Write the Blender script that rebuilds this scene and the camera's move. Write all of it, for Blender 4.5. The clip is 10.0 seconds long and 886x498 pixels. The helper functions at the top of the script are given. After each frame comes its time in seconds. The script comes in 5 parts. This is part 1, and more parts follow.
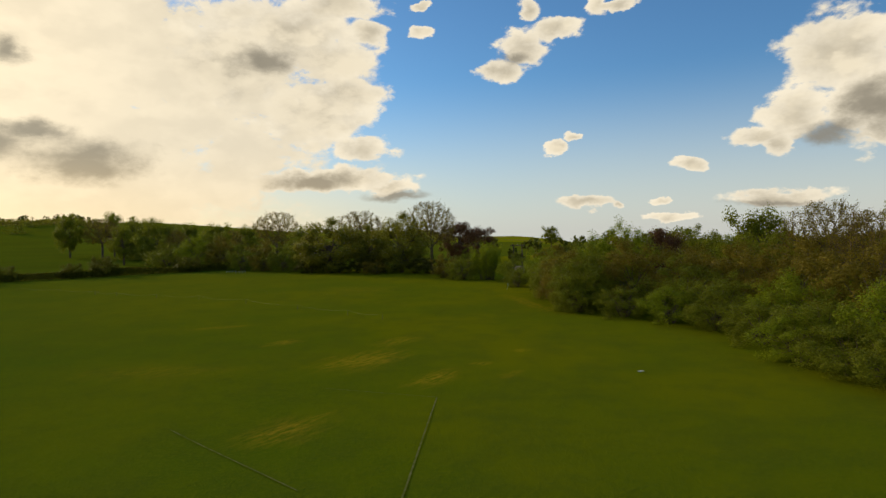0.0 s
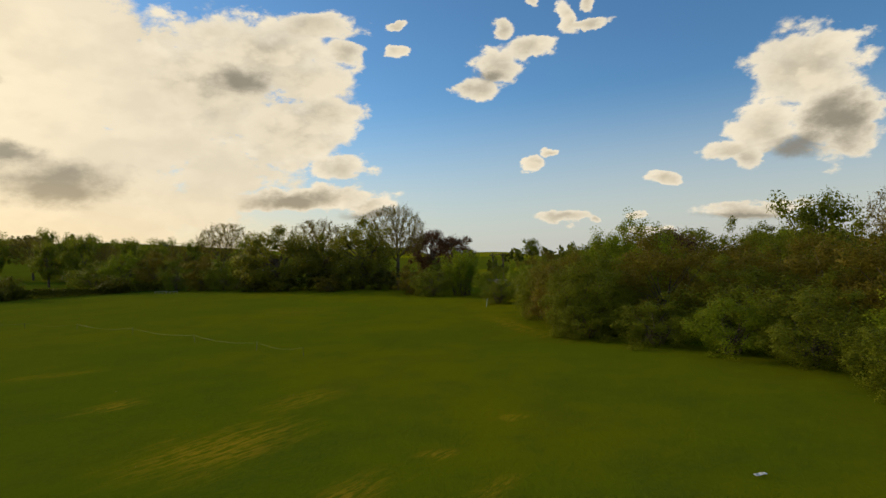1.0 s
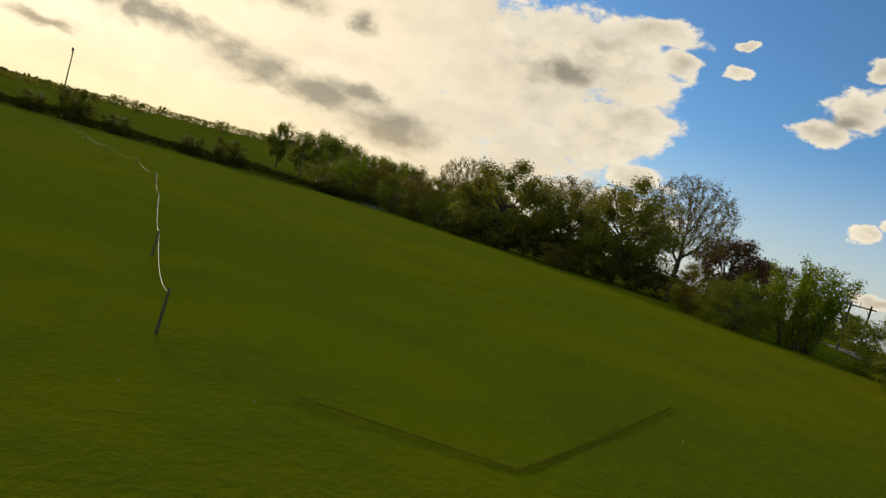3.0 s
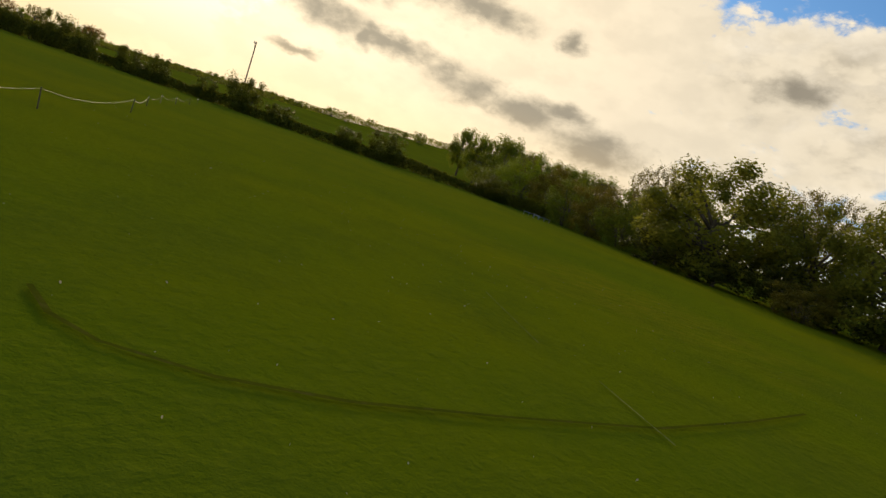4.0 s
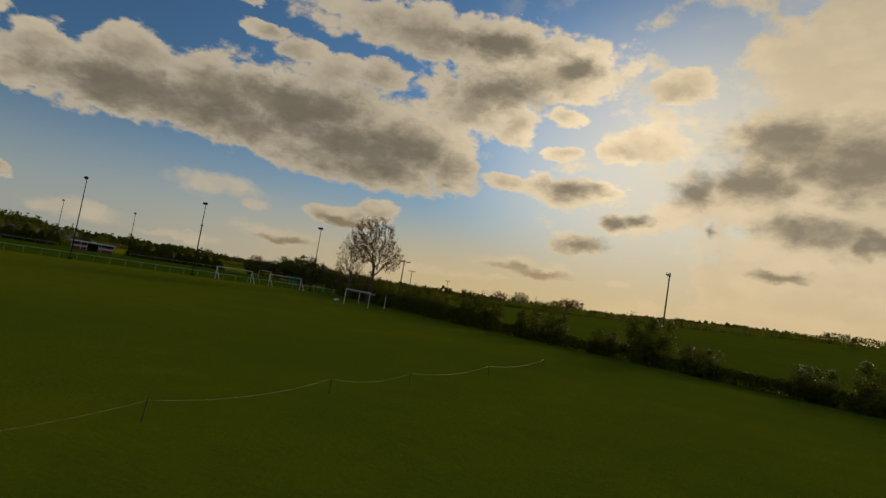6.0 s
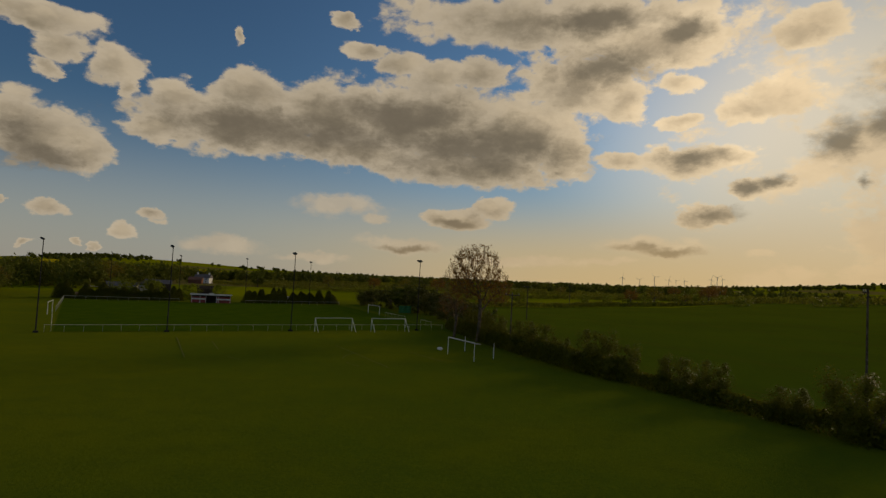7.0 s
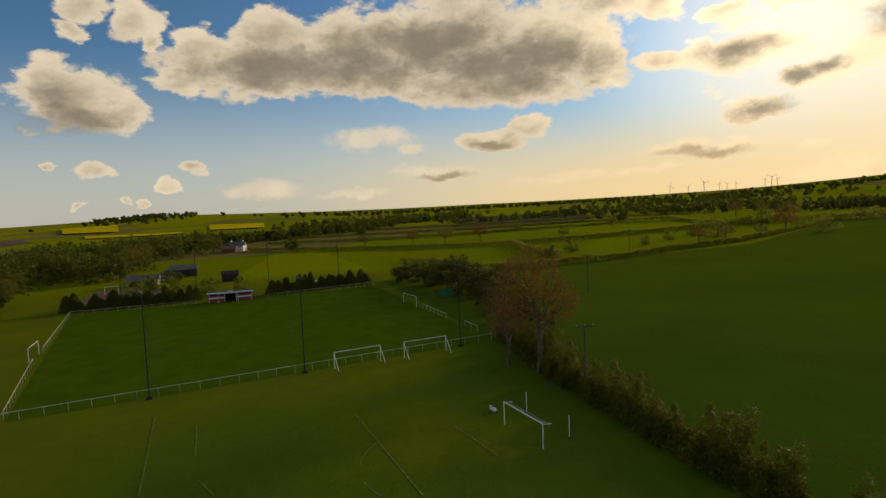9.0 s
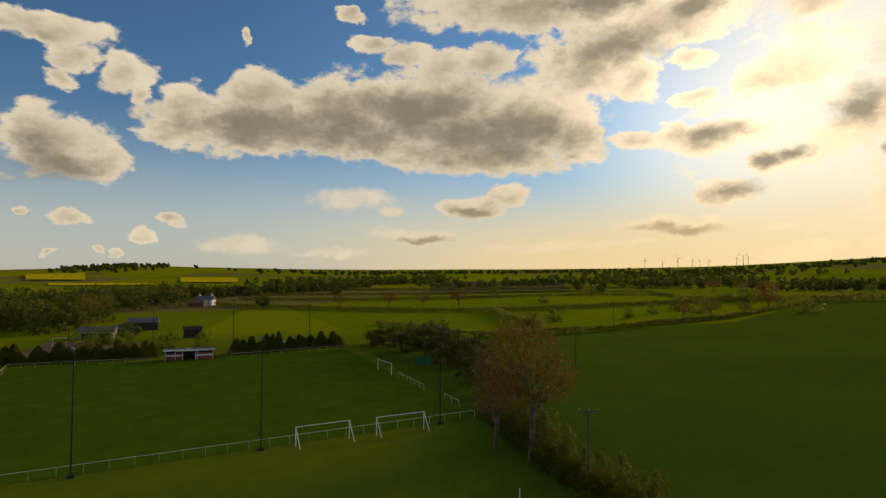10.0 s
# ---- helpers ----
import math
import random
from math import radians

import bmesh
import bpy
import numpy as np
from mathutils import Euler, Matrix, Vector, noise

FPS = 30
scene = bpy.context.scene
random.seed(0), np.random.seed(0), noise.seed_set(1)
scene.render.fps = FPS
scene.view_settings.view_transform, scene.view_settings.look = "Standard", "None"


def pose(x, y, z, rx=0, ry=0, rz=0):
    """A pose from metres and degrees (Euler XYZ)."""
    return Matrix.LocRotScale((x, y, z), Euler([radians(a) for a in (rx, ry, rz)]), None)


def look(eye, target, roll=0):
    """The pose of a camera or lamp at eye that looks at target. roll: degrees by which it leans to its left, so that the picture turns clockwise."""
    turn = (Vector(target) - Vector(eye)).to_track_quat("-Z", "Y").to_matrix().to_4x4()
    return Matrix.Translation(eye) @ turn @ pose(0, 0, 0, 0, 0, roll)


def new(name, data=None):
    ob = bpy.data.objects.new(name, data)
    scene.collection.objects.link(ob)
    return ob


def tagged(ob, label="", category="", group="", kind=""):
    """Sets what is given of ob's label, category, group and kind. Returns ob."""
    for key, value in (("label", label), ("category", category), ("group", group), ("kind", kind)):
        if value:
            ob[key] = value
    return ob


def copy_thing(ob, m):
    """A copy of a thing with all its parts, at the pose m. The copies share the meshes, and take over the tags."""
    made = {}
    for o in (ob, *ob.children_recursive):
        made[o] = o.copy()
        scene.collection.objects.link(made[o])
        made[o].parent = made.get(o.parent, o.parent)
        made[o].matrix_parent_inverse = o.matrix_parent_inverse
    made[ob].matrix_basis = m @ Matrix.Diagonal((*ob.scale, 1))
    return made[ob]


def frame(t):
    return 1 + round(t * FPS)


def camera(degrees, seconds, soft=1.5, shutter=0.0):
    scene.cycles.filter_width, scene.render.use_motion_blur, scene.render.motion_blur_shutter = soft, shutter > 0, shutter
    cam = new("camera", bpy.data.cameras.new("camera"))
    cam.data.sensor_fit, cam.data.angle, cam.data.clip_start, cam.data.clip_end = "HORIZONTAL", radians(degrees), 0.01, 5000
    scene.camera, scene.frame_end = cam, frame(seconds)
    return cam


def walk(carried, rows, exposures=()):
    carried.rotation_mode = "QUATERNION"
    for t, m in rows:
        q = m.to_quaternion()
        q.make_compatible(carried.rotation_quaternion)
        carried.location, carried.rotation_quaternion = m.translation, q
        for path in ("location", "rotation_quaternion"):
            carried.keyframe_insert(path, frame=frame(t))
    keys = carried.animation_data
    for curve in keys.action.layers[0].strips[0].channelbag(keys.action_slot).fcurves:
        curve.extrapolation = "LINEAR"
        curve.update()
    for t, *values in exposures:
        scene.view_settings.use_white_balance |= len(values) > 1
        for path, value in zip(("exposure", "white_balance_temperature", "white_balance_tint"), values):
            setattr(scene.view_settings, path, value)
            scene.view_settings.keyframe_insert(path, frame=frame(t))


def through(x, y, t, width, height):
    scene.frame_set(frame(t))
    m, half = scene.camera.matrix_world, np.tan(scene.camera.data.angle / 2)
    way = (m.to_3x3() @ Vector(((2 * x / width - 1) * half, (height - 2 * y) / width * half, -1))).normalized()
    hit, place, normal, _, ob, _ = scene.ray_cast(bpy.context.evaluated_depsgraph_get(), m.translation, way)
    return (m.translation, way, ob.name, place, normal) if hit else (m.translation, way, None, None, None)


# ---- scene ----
cam = camera(73, 10.0, soft=1.4)
PATH = [
    (0, pose(0.11, 0.01, 6.74, 88.45, 1.67, 0.53)),
    (0.5, pose(1.34, 8.76, 6.06, 89.97, 2.66, -1.55)),
    (1, pose(1.90, 17.54, 5.19, 90.00, 2.68, -1.45)),
    (1.5, pose(2.25, 26.26, 4.01, 89.55, -4.51, 2.70)),
    (2, pose(2.09, 34.48, 2.81, 88.69, -9.75, 7.82)),
    (2.5, pose(1.58, 42.02, 1.84, 87.91, -9.92, 15.96)),
    (2.7, pose(0.95, 45.13, 1.46, 87.37, -11.75, 19.18)),
    (3.8, pose(-4.65, 63.32, 0.97, 84.29, -20.82, 39.34)),
    (4, pose(-5.44, 65.93, 0.85, 82.98, -18.90, 43.52)),
    (4.5, pose(-7.54, 70.79, 0.56, 84.11, -13.53, 57.13)),
    (5, pose(-11.23, 75.83, 0.48, 84.50, -8.09, 68.38)),
    (5.5, pose(-16.57, 80.43, 1.54, 88.35, -6.68, 79.76)),
    (6, pose(-23.44, 84.39, 3.39, 94.70, -9.42, 88.62)),
    (6.2, pose(-26.27, 85.45, 4.50, 95.03, -10.14, 92.16)),
    (7.3, pose(-41.30, 85.47, 12.76, 92.93, -2.06, 101.59)),
    (7.5, pose(-43.79, 85.12, 14.42, 92.89, -2.42, 101.28)),
    (8, pose(-49.93, 83.74, 18.57, 92.94, -1.71, 102.11)),
    (8.5, pose(-56.29, 82.42, 21.46, 85.92, 2.74, 104.87)),
    (9, pose(-61.77, 80.89, 23.21, 85.99, 2.43, 104.50)),
    (9.5, pose(-66.08, 79.41, 23.61, 89.55, 1.17, 103.21)),
    (10, pose(-69.76, 77.65, 22.75, 92.07, -0.29, 102.32)),
]
EXPOSURES = [(0.0, 0.40, 6600, 10), (1.5, 0.30, 6600, 10), (2.7, 0.32, 6500, 10), (3.8, 0.42, 6700, 12), (4.3, 0.32, 6700, 12), (5.0, -0.12, 6600, 10),
             (5.5, -0.38, 6800, 11), (6.2, -0.62, 7000, 12), (7.3, -0.68, 7400, 14), (8.2, -0.62, 7400, 14), (8.6, -0.30, 7300, 13), (9.0, 0.06, 7200, 13), (10.0, 0.05, 7100, 12)]
walk(cam, PATH, EXPOSURES)

# ---- sky: daylight with broken cumulus, the low sun behind cloud ----
SUN_AZ, SUN_EL = 56.0, 14.0        # degrees left of +y, degrees above the horizon

EAST_CLOUDS = [
    (-5.1, 14.8, 2.5, 1.3), (-7.5, 16.7, 3.1, 1.9), (-10.7, 18, 2.5, 1.1), (-8.4, 19.8, 1.4, 0.9),
    (-10.4, 7.8, 1.3, 0.8), (-12, 8.6, 0.9, 0.5), (-21.7, 5.5, 1.7, 0.7), (-12.8, 2.4, 3.3, 0.7),
    (-15.4, 2, 0.9, 0.5), (-19.3, 2.5, 1, 0.4), (-20, 0.9, 2.5, 0.5), (-29.1, 2.2, 4.9, 0.8),
    (-33.3, 13.2, 4.8, 4), (-30.1, 8.9, 3.6, 2.2), (-27.5, 7.4, 2.7, 1), (-35.4, 8.6, 3.2, 3.4),
    (-28.7, 6.5, 1.6, 1.3), (-14.2, 20, 1.1, 1.4), (-11, 21.9, 1, 1.1), (-16.2, 21.3, 0.8, 1.4),
]
EDGE_CLOUDS = [
    (9.7, 20.4, 4.7, 1.2), (7.1, 18.5, 2.1, 1.1), (13.9, 18.1, 6.6, 3.3), (10.6, 15.8, 4.7, 2.4),
    (9.4, 13.1, 3.9, 2), (12.1, 11.4, 5.7, 3.5), (8, 8, 3.2, 1.3), (10.7, 5.2, 7.3, 1.2), (5.5, 4.6, 2.7, 0.7),
    (2.1, 18.5, 1, 0.6), (2, 20.7, 1.1, 0.4), (-16, 19.5, 2.5, 0.5), (19.9, 15, 7.6, 6.1),
]
WEST_CLOUDS = [
    (125.4, 14.5, 2.5, 1.7), (127, 11.8, 2.7, 1.4), (119.2, 16, 3.7, 2.1), (120.5, 13.1, 8.8, 2.8), (111.9, 14.8, 7.9, 3.4), (102.1, 14.9, 10.3, 4.3),
    (93.9, 14.1, 6.6, 4.2), (98.1, 10.9, 10.2, 2), (89.8, 12.7, 2.5, 3), (110.7, 11.9, 10, 1.5), (101.2, 5.8, 2, 0.9), (96.1, 7.2, 2.2, 1),
    (98.9, 6, 3.2, 1),
]
ZENITH_CLOUDS = [
    (91.1, 24.1, 17.2, 2.4), (81.3, 21.8, 8, 2.4), (88.3, 18.8, 5.6, 3.2), (84.1, 17.1, 1.9, 2.2), (108.9, 20.8, 2.5, 0.8), (105.6, 20, 2.9, 1.2),
    (101.7, 19.1, 2.9, 1.6), (97.8, 19.3, 2.9, 1.6), (69.8, 22, 3.2, 1.9), (71.3, 16.8, 3.5, 1.8), (74.3, 15.8, 3.1, 1.5), (78.9, 15.3, 2.1, 0.8),
    (79.6, 18.5, 2.2, 0.9), (84.5, 12, 2.6, 0.9), (78.5, 11.7, 5.2, 1.8), (73.5, 9.2, 1.8, 1.1), (77.2, 7.1, 2.8, 1.1),
]
SOUTH_CLOUDS = [
    (135.3, 9.8, 4.4, 2.6), (137.1, 11, 2.5, 2.2), (131.9, 8.8, 2.1, 1.8), (134.5, 16.9, 2, 1.6), (130.6, 16.3, 2.6, 1.6), (136.9, 18.8, 5.9, 1.2),
    (135.3, 14.9, 1.1, 1), (129.4, 14.8, 1, 0.7), (121, 20.4, 0.6, 0.8), (111.3, 23.1, 1.4, 0.8), (134.4, 4.1, 1.5, 0.8), (128.7, 2.9, 1.2, 0.6),
    (126.7, 4.3, 1.4, 0.6), (137.3, 4.6, 0.5, 0.4), (136.1, 1.4, 0.7, 0.3), (132.1, 1.5, 0.6, 0.3), (130.7, 1.3, 0.4, 0.3),
]
LOW_CLOUDS = [
    (121.3, 2.3, 4, 0.8), (110.7, 6.7, 3.7, 1.1), (107.4, 5.6, 1.1, 0.6), (104.3, 3.2, 4.6, 0.8), (81.4, 4.1, 4.8, 0.9), (72.8, 3.9, 1.1, 0.4),
    (93.5, 2.3, 5.5, 0.6), (113.3, 1.6, 3.7, 0.5), (85.8, 2.5, 3, 0.4),
]
WEST_SHADE = [
    (113.9, 12.9, 13.8, 1.9), (97.7, 12.6, 10.2, 2.6), (105.4, 15.3, 8.1, 1.9), (120.5, 13.4, 5.4, 1.5), (86.3, 20.1, 5.1, 1.8), (87.4, 24.1, 6.7, 1.2),
    (78.9, 22.7, 2.8, 1.1), (78.3, 12.2, 3.4, 1.1), (73.7, 9.4, 1.5, 0.8), (77, 7, 2.5, 0.7), (135.2, 8.2, 4.1, 1.2), (137, 10, 1.8, 1.4),
    (104.3, 3, 3.4, 0.4), (80.9, 3.8, 4, 0.5), (99.6, 5.6, 2.5, 0.5), (67, 12.9, 2.2, 2), (65.5, 9.6, 0.6, 0.9),
]
SUN_SHADE = [
    (53.2, 15.8, 11.5, 2.3), (45.1, 15.2, 5.9, 1.7), (51, 9.6, 4.6, 1.3), (44.4, 8.6, 4.9, 1.7), (38.1, 7.9, 5.1, 1.6), (31.1, 6.1, 4.6, 1.6),
    (55.6, 16.1, 8.8, 3.2), (48.2, 16.4, 5.4, 2.5), (31.2, 7.2, 5.2, 1.6), (34.5, 8.8, 3, 1.1), (12.3, 5.1, 4.1, 0.9), (16.5, 15.7, 3, 1.3),
    (36.1, 14.7, 1.4, 1.1), (60.2, 17.6, 5.7, 2.3), (56, 15.8, 3.2, 3.7), (62.4, 13.8, 3.9, 2.2), (57.8, 10.2, 4.9, 1.7), (53.9, 9.7, 1.4, 1.6),
    (60, 6.4, 2.4, 0.5), (71.7, 9.8, 1.5, 0.7), (76, 7.2, 2.8, 0.8),
]
EAST_SHADE = [
    (-35.4, 8.6, 2.1, 2.5), (-32.8, 7.2, 2.3, 1.1), (-6.4, 15.8, 1.6, 0.7), (-28.8, 1.8, 3.7, 0.4),
    (4.9, 3.7, 3.2, 0.5),
]


def link(nt, a, b):
    nt.links.new(a, b)


def node(nt, kind, **inputs):
    n = nt.nodes.new(kind)
    for key, value in inputs.items():
        n.inputs[int(key[1:])].default_value = value
    return n


def calc(nt, op, a, b=None, c=None):
    n = nt.nodes.new("ShaderNodeMath")
    n.operation = op
    for i, v in enumerate((a, b, c)):
        if v is None:
            continue
        if isinstance(v, (int, float)):
            n.inputs[i].default_value = v
        else:
            nt.links.new(v, n.inputs[i])
    return n.outputs[0]


def vec(nt, op, a, b=None):
    n = nt.nodes.new("ShaderNodeVectorMath")
    n.operation = op
    for i, v in enumerate((a, b)):
        if v is None:
            continue
        if isinstance(v, tuple):
            n.inputs[i].default_value = v
        else:
            nt.links.new(v, n.inputs[i])
    return n.outputs["Value"] if op in ("LENGTH", "DOT_PRODUCT", "DISTANCE") else n.outputs[0]


def soft_step(nt, value, lo, hi):
    n = nt.nodes.new("ShaderNodeMapRange")
    n.interpolation_type = "SMOOTHSTEP"
    n.inputs[1].default_value, n.inputs[2].default_value = lo, hi
    nt.links.new(value, n.inputs[0])
    return n.outputs[0]


def mix(nt, fac, a, b, blend="MIX"):
    n = nt.nodes.new("ShaderNodeMix")
    n.data_type, n.blend_type = "RGBA", blend
    for i, v in ((0, fac), (6, a), (7, b)):
        if isinstance(v, (int, float, tuple)):
            n.inputs[i].default_value = (*v, 1) if isinstance(v, tuple) else v
        else:
            nt.links.new(v, n.inputs[i])
    return n.outputs[2]


def noise_tex(nt, vector, scale, detail=4.0, rough=0.5, distort=0.0):
    n = nt.nodes.new("ShaderNodeTexNoise")
    n.inputs["Scale"].default_value, n.inputs["Detail"].default_value = scale, detail
    n.inputs["Roughness"].default_value, n.inputs["Distortion"].default_value = rough, distort
    nt.links.new(vector, n.inputs["Vector"])
    return n.outputs["Fac"]


def nearest_cloud(nt, uv, clouds):
    """Distance to the nearest cloud of the list, 1 at its rim."""
    best = None
    for az, el, rx, ry in clouds:
        d = vec(nt, "LENGTH", vec(nt, "MULTIPLY", vec(nt, "SUBTRACT", uv, (az, el, 0)), (1 / rx, 1 / ry, 0)))
        best = d if best is None else calc(nt, "SMOOTH_MIN", best, d, 0.22)
    return best


world = bpy.data.worlds.new("sky")
scene.world = world
world.use_nodes = True
wt = world.node_tree
coord = wt.nodes.new("ShaderNodeTexCoord").outputs["Generated"]
split = wt.nodes.new("ShaderNodeSeparateXYZ")
link(wt, coord, split.inputs[0])
azim = calc(wt, "DEGREES", calc(wt, "ARCTAN2", calc(wt, "MULTIPLY", split.outputs[0], -1.0), split.outputs[1]))
elev = calc(wt, "DEGREES", calc(wt, "ARCSINE", split.outputs[2]))
join = wt.nodes.new("ShaderNodeCombineXYZ")
link(wt, azim, join.inputs[0])
link(wt, elev, join.inputs[1])
plain_uv = join.outputs[0]
# uneven rims: the coordinates are pushed about at two scales
stretched = vec(wt, "MULTIPLY", coord, (1, 1, 1.7))
push = wt.nodes.new("ShaderNodeTexNoise")
push.inputs["Scale"].default_value, push.inputs["Detail"].default_value, push.inputs["Roughness"].default_value = 16, 6, 0.62
link(wt, stretched, push.inputs["Vector"])
uv = vec(wt, "ADD", plain_uv, vec(wt, "MULTIPLY", vec(wt, "SUBTRACT", push.outputs["Color"], (0.5, 0.5, 0.5)), (3.4, 2.2, 0)))
puff = noise_tex(wt, stretched, 11, 6, 0.6)


def billows(nt, vector, scale):
    """Rounded heads, large ones set with small ones."""
    n = nt.nodes.new("ShaderNodeTexVoronoi")
    n.feature = "SMOOTH_F1"
    n.inputs["Scale"].default_value, n.inputs["Detail"].default_value, n.inputs["Roughness"].default_value = scale, 3.0, 0.55
    n.inputs["Smoothness"].default_value = 0.35
    nt.links.new(vector, n.inputs["Vector"])
    return n.outputs["Distance"]


wobble = vec(wt, "ADD", stretched, vec(wt, "MULTIPLY", vec(wt, "SUBTRACT", push.outputs["Color"], (0.5, 0.5, 0.5)), (0.03, 0.03, 0.03)))
heads = billows(wt, wobble, 17)
fray = noise_tex(wt, wobble, 30, 8, 0.66)
rim = calc(wt, "ADD", calc(wt, "MULTIPLY", calc(wt, "SUBTRACT", heads, 0.92), 0.45), calc(wt, "MULTIPLY", calc(wt, "SUBTRACT", fray, 0.5), 0.75))

sky_tex = wt.nodes.new("ShaderNodeTexSky")
sky_tex.sky_type, sky_tex.sun_disc = "NISHITA", False
sky_tex.sun_elevation, sky_tex.sun_rotation = radians(SUN_EL), radians(-SUN_AZ)
sky_tex.altitude, sky_tex.air_density, sky_tex.dust_density, sky_tex.ozone_density = 100, 1.0, 0.6, 2.0
blue = mix(wt, 1.0, vec(wt, "MULTIPLY", sky_tex.outputs[0], (0.088, 0.088, 0.088)), (0.62, 0.98, 1.28), "MULTIPLY")
# paler, warmer air towards the horizon
low = soft_step(wt, elev, 15.0, -1.0)
blue = mix(wt, calc(wt, "MULTIPLY", low, 0.75), blue, (0.52, 0.51, 0.48))
sun_gap = vec(wt, "LENGTH", vec(wt, "MULTIPLY", vec(wt, "SUBTRACT", plain_uv, (SUN_AZ + 5, 11.0, 0)), (1 / 45, 1 / 32, 0)))
glow = soft_step(wt, sun_gap, 1.0, 0.15)
warm_low = calc(wt, "MULTIPLY", soft_step(wt, elev, 9.0, 0.0), soft_step(wt, sun_gap, 1.5, 0.4))
blue = mix(wt, calc(wt, "MULTIPLY", warm_low, 0.8), blue, (0.78, 0.62, 0.33))
blue = mix(wt, calc(wt, "MULTIPLY", soft_step(wt, sun_gap, 0.75, 0.2), 0.8), blue, (0.78, 0.68, 0.48))
# away from the sun the blue is deeper
blue = mix(wt, calc(wt, "MULTIPLY", calc(wt, "MULTIPLY", soft_step(wt, azim, 92.0, 125.0), soft_step(wt, elev, 4.0, 15.0)), 0.5), blue, vec(wt, "MULTIPLY", blue, (0.55, 0.62, 0.66)))
CREAM, WHITE, GREY, DUN = (0.92, 0.77, 0.52), (0.66, 0.585, 0.44), (0.20, 0.18, 0.14), (0.265, 0.24, 0.18)
veil_gap = vec(wt, "LENGTH", vec(wt, "MULTIPLY", vec(wt, "SUBTRACT", plain_uv, (SUN_AZ - 13, 10.0, 0)), (1 / 32, 1 / 32, 0)))
veil = soft_step(wt, calc(wt, "ADD", veil_gap, calc(wt, "MULTIPLY", calc(wt, "SUBTRACT", noise_tex(wt, stretched, 7, 7, 0.62), 0.5), 2.1)), 0.98, 0.72)
white_d = nearest_cloud(wt, uv, [(a, e, w * 0.88, h * 0.88) for a, e, w, h in EAST_CLOUDS] + EDGE_CLOUDS + WEST_CLOUDS + ZENITH_CLOUDS + SOUTH_CLOUDS)
white_m = soft_step(wt, calc(wt, "ADD", white_d, rim), 1.14, 0.84)
faint_m = calc(wt, "MULTIPLY", soft_step(wt, calc(wt, "ADD", nearest_cloud(wt, uv, LOW_CLOUDS), rim), 1.3, 0.5), 0.8)
# beyond the part that is looked at, the same broken cloud goes on
away = calc(wt, "MAXIMUM", soft_step(wt, elev, 25.0, 32.0), soft_step(wt, calc(wt, "ABSOLUTE", calc(wt, "SUBTRACT", azim, 50.0)), 92.0, 105.0))
other = calc(wt, "MULTIPLY", away, soft_step(wt, noise_tex(wt, stretched, 3.2, 7, 0.6), 0.50, 0.60))
cover = calc(wt, "MAXIMUM", calc(wt, "MAXIMUM", veil, white_m), calc(wt, "MAXIMUM", faint_m, other))
dark_d = nearest_cloud(wt, uv, WEST_SHADE + SUN_SHADE + EAST_SHADE)
dark_m = calc(wt, "MULTIPLY", soft_step(wt, calc(wt, "ADD", dark_d, calc(wt, "MULTIPLY", rim, 1.0)), 1.30, 0.25), soft_step(wt, puff, 0.05, 0.5))
# billows: the side turned to the sun is brighter
toward = vec(wt, "ADD", stretched, (-0.035, 0.024, 0.035))
lit = calc(wt, "SUBTRACT", noise_tex(wt, stretched, 11, 4, 0.5), noise_tex(wt, toward, 11, 4, 0.5))
unlit = calc(wt, "MULTIPLY", soft_step(wt, lit, 0.10, -0.16), calc(wt, "SUBTRACT", 1.0, calc(wt, "MULTIPLY", veil, 0.55)))
cloud_col = mix(wt, glow, WHITE, CREAM)
# thick hearts of the clouds, seen against the sun, are dull
sunk = nearest_cloud(wt, vec(wt, "ADD", uv, (-1.3, 1.0, 0)), WEST_CLOUDS + ZENITH_CLOUDS + SOUTH_CLOUDS[:8])
heart = calc(wt, "MULTIPLY", soft_step(wt, calc(wt, "ADD", sunk, calc(wt, "MULTIPLY", rim, 1.1)), 1.0, 0.1), soft_step(wt, azim, 30.0, 80.0))
heart = calc(wt, "MULTIPLY", heart, calc(wt, "SUBTRACT", 0.72, calc(wt, "MULTIPLY", glow, 0.40)))
cloud_col = mix(wt, heart, cloud_col, DUN)
cloud_col = mix(wt, calc(wt, "MULTIPLY", unlit, 0.30), cloud_col, GREY)
cloud_col = mix(wt, calc(wt, "MULTIPLY", soft_step(wt, heads, 0.75, 1.25), calc(wt, "SUBTRACT", 0.35, calc(wt, "MULTIPLY", veil, 0.3))), cloud_col, GREY)
# thin rims let the light through
thin = calc(wt, "MULTIPLY", soft_step(wt, calc(wt, "ADD", white_d, rim), 0.15, 1.0), calc(wt, "SUBTRACT", 0.65, calc(wt, "MULTIPLY", veil, 0.5)))
cloud_col = mix(wt, thin, cloud_col, mix(wt, glow, (0.76, 0.69, 0.55), (1.05, 0.90, 0.62)))
sky_col = mix(wt, cover, blue, cloud_col)
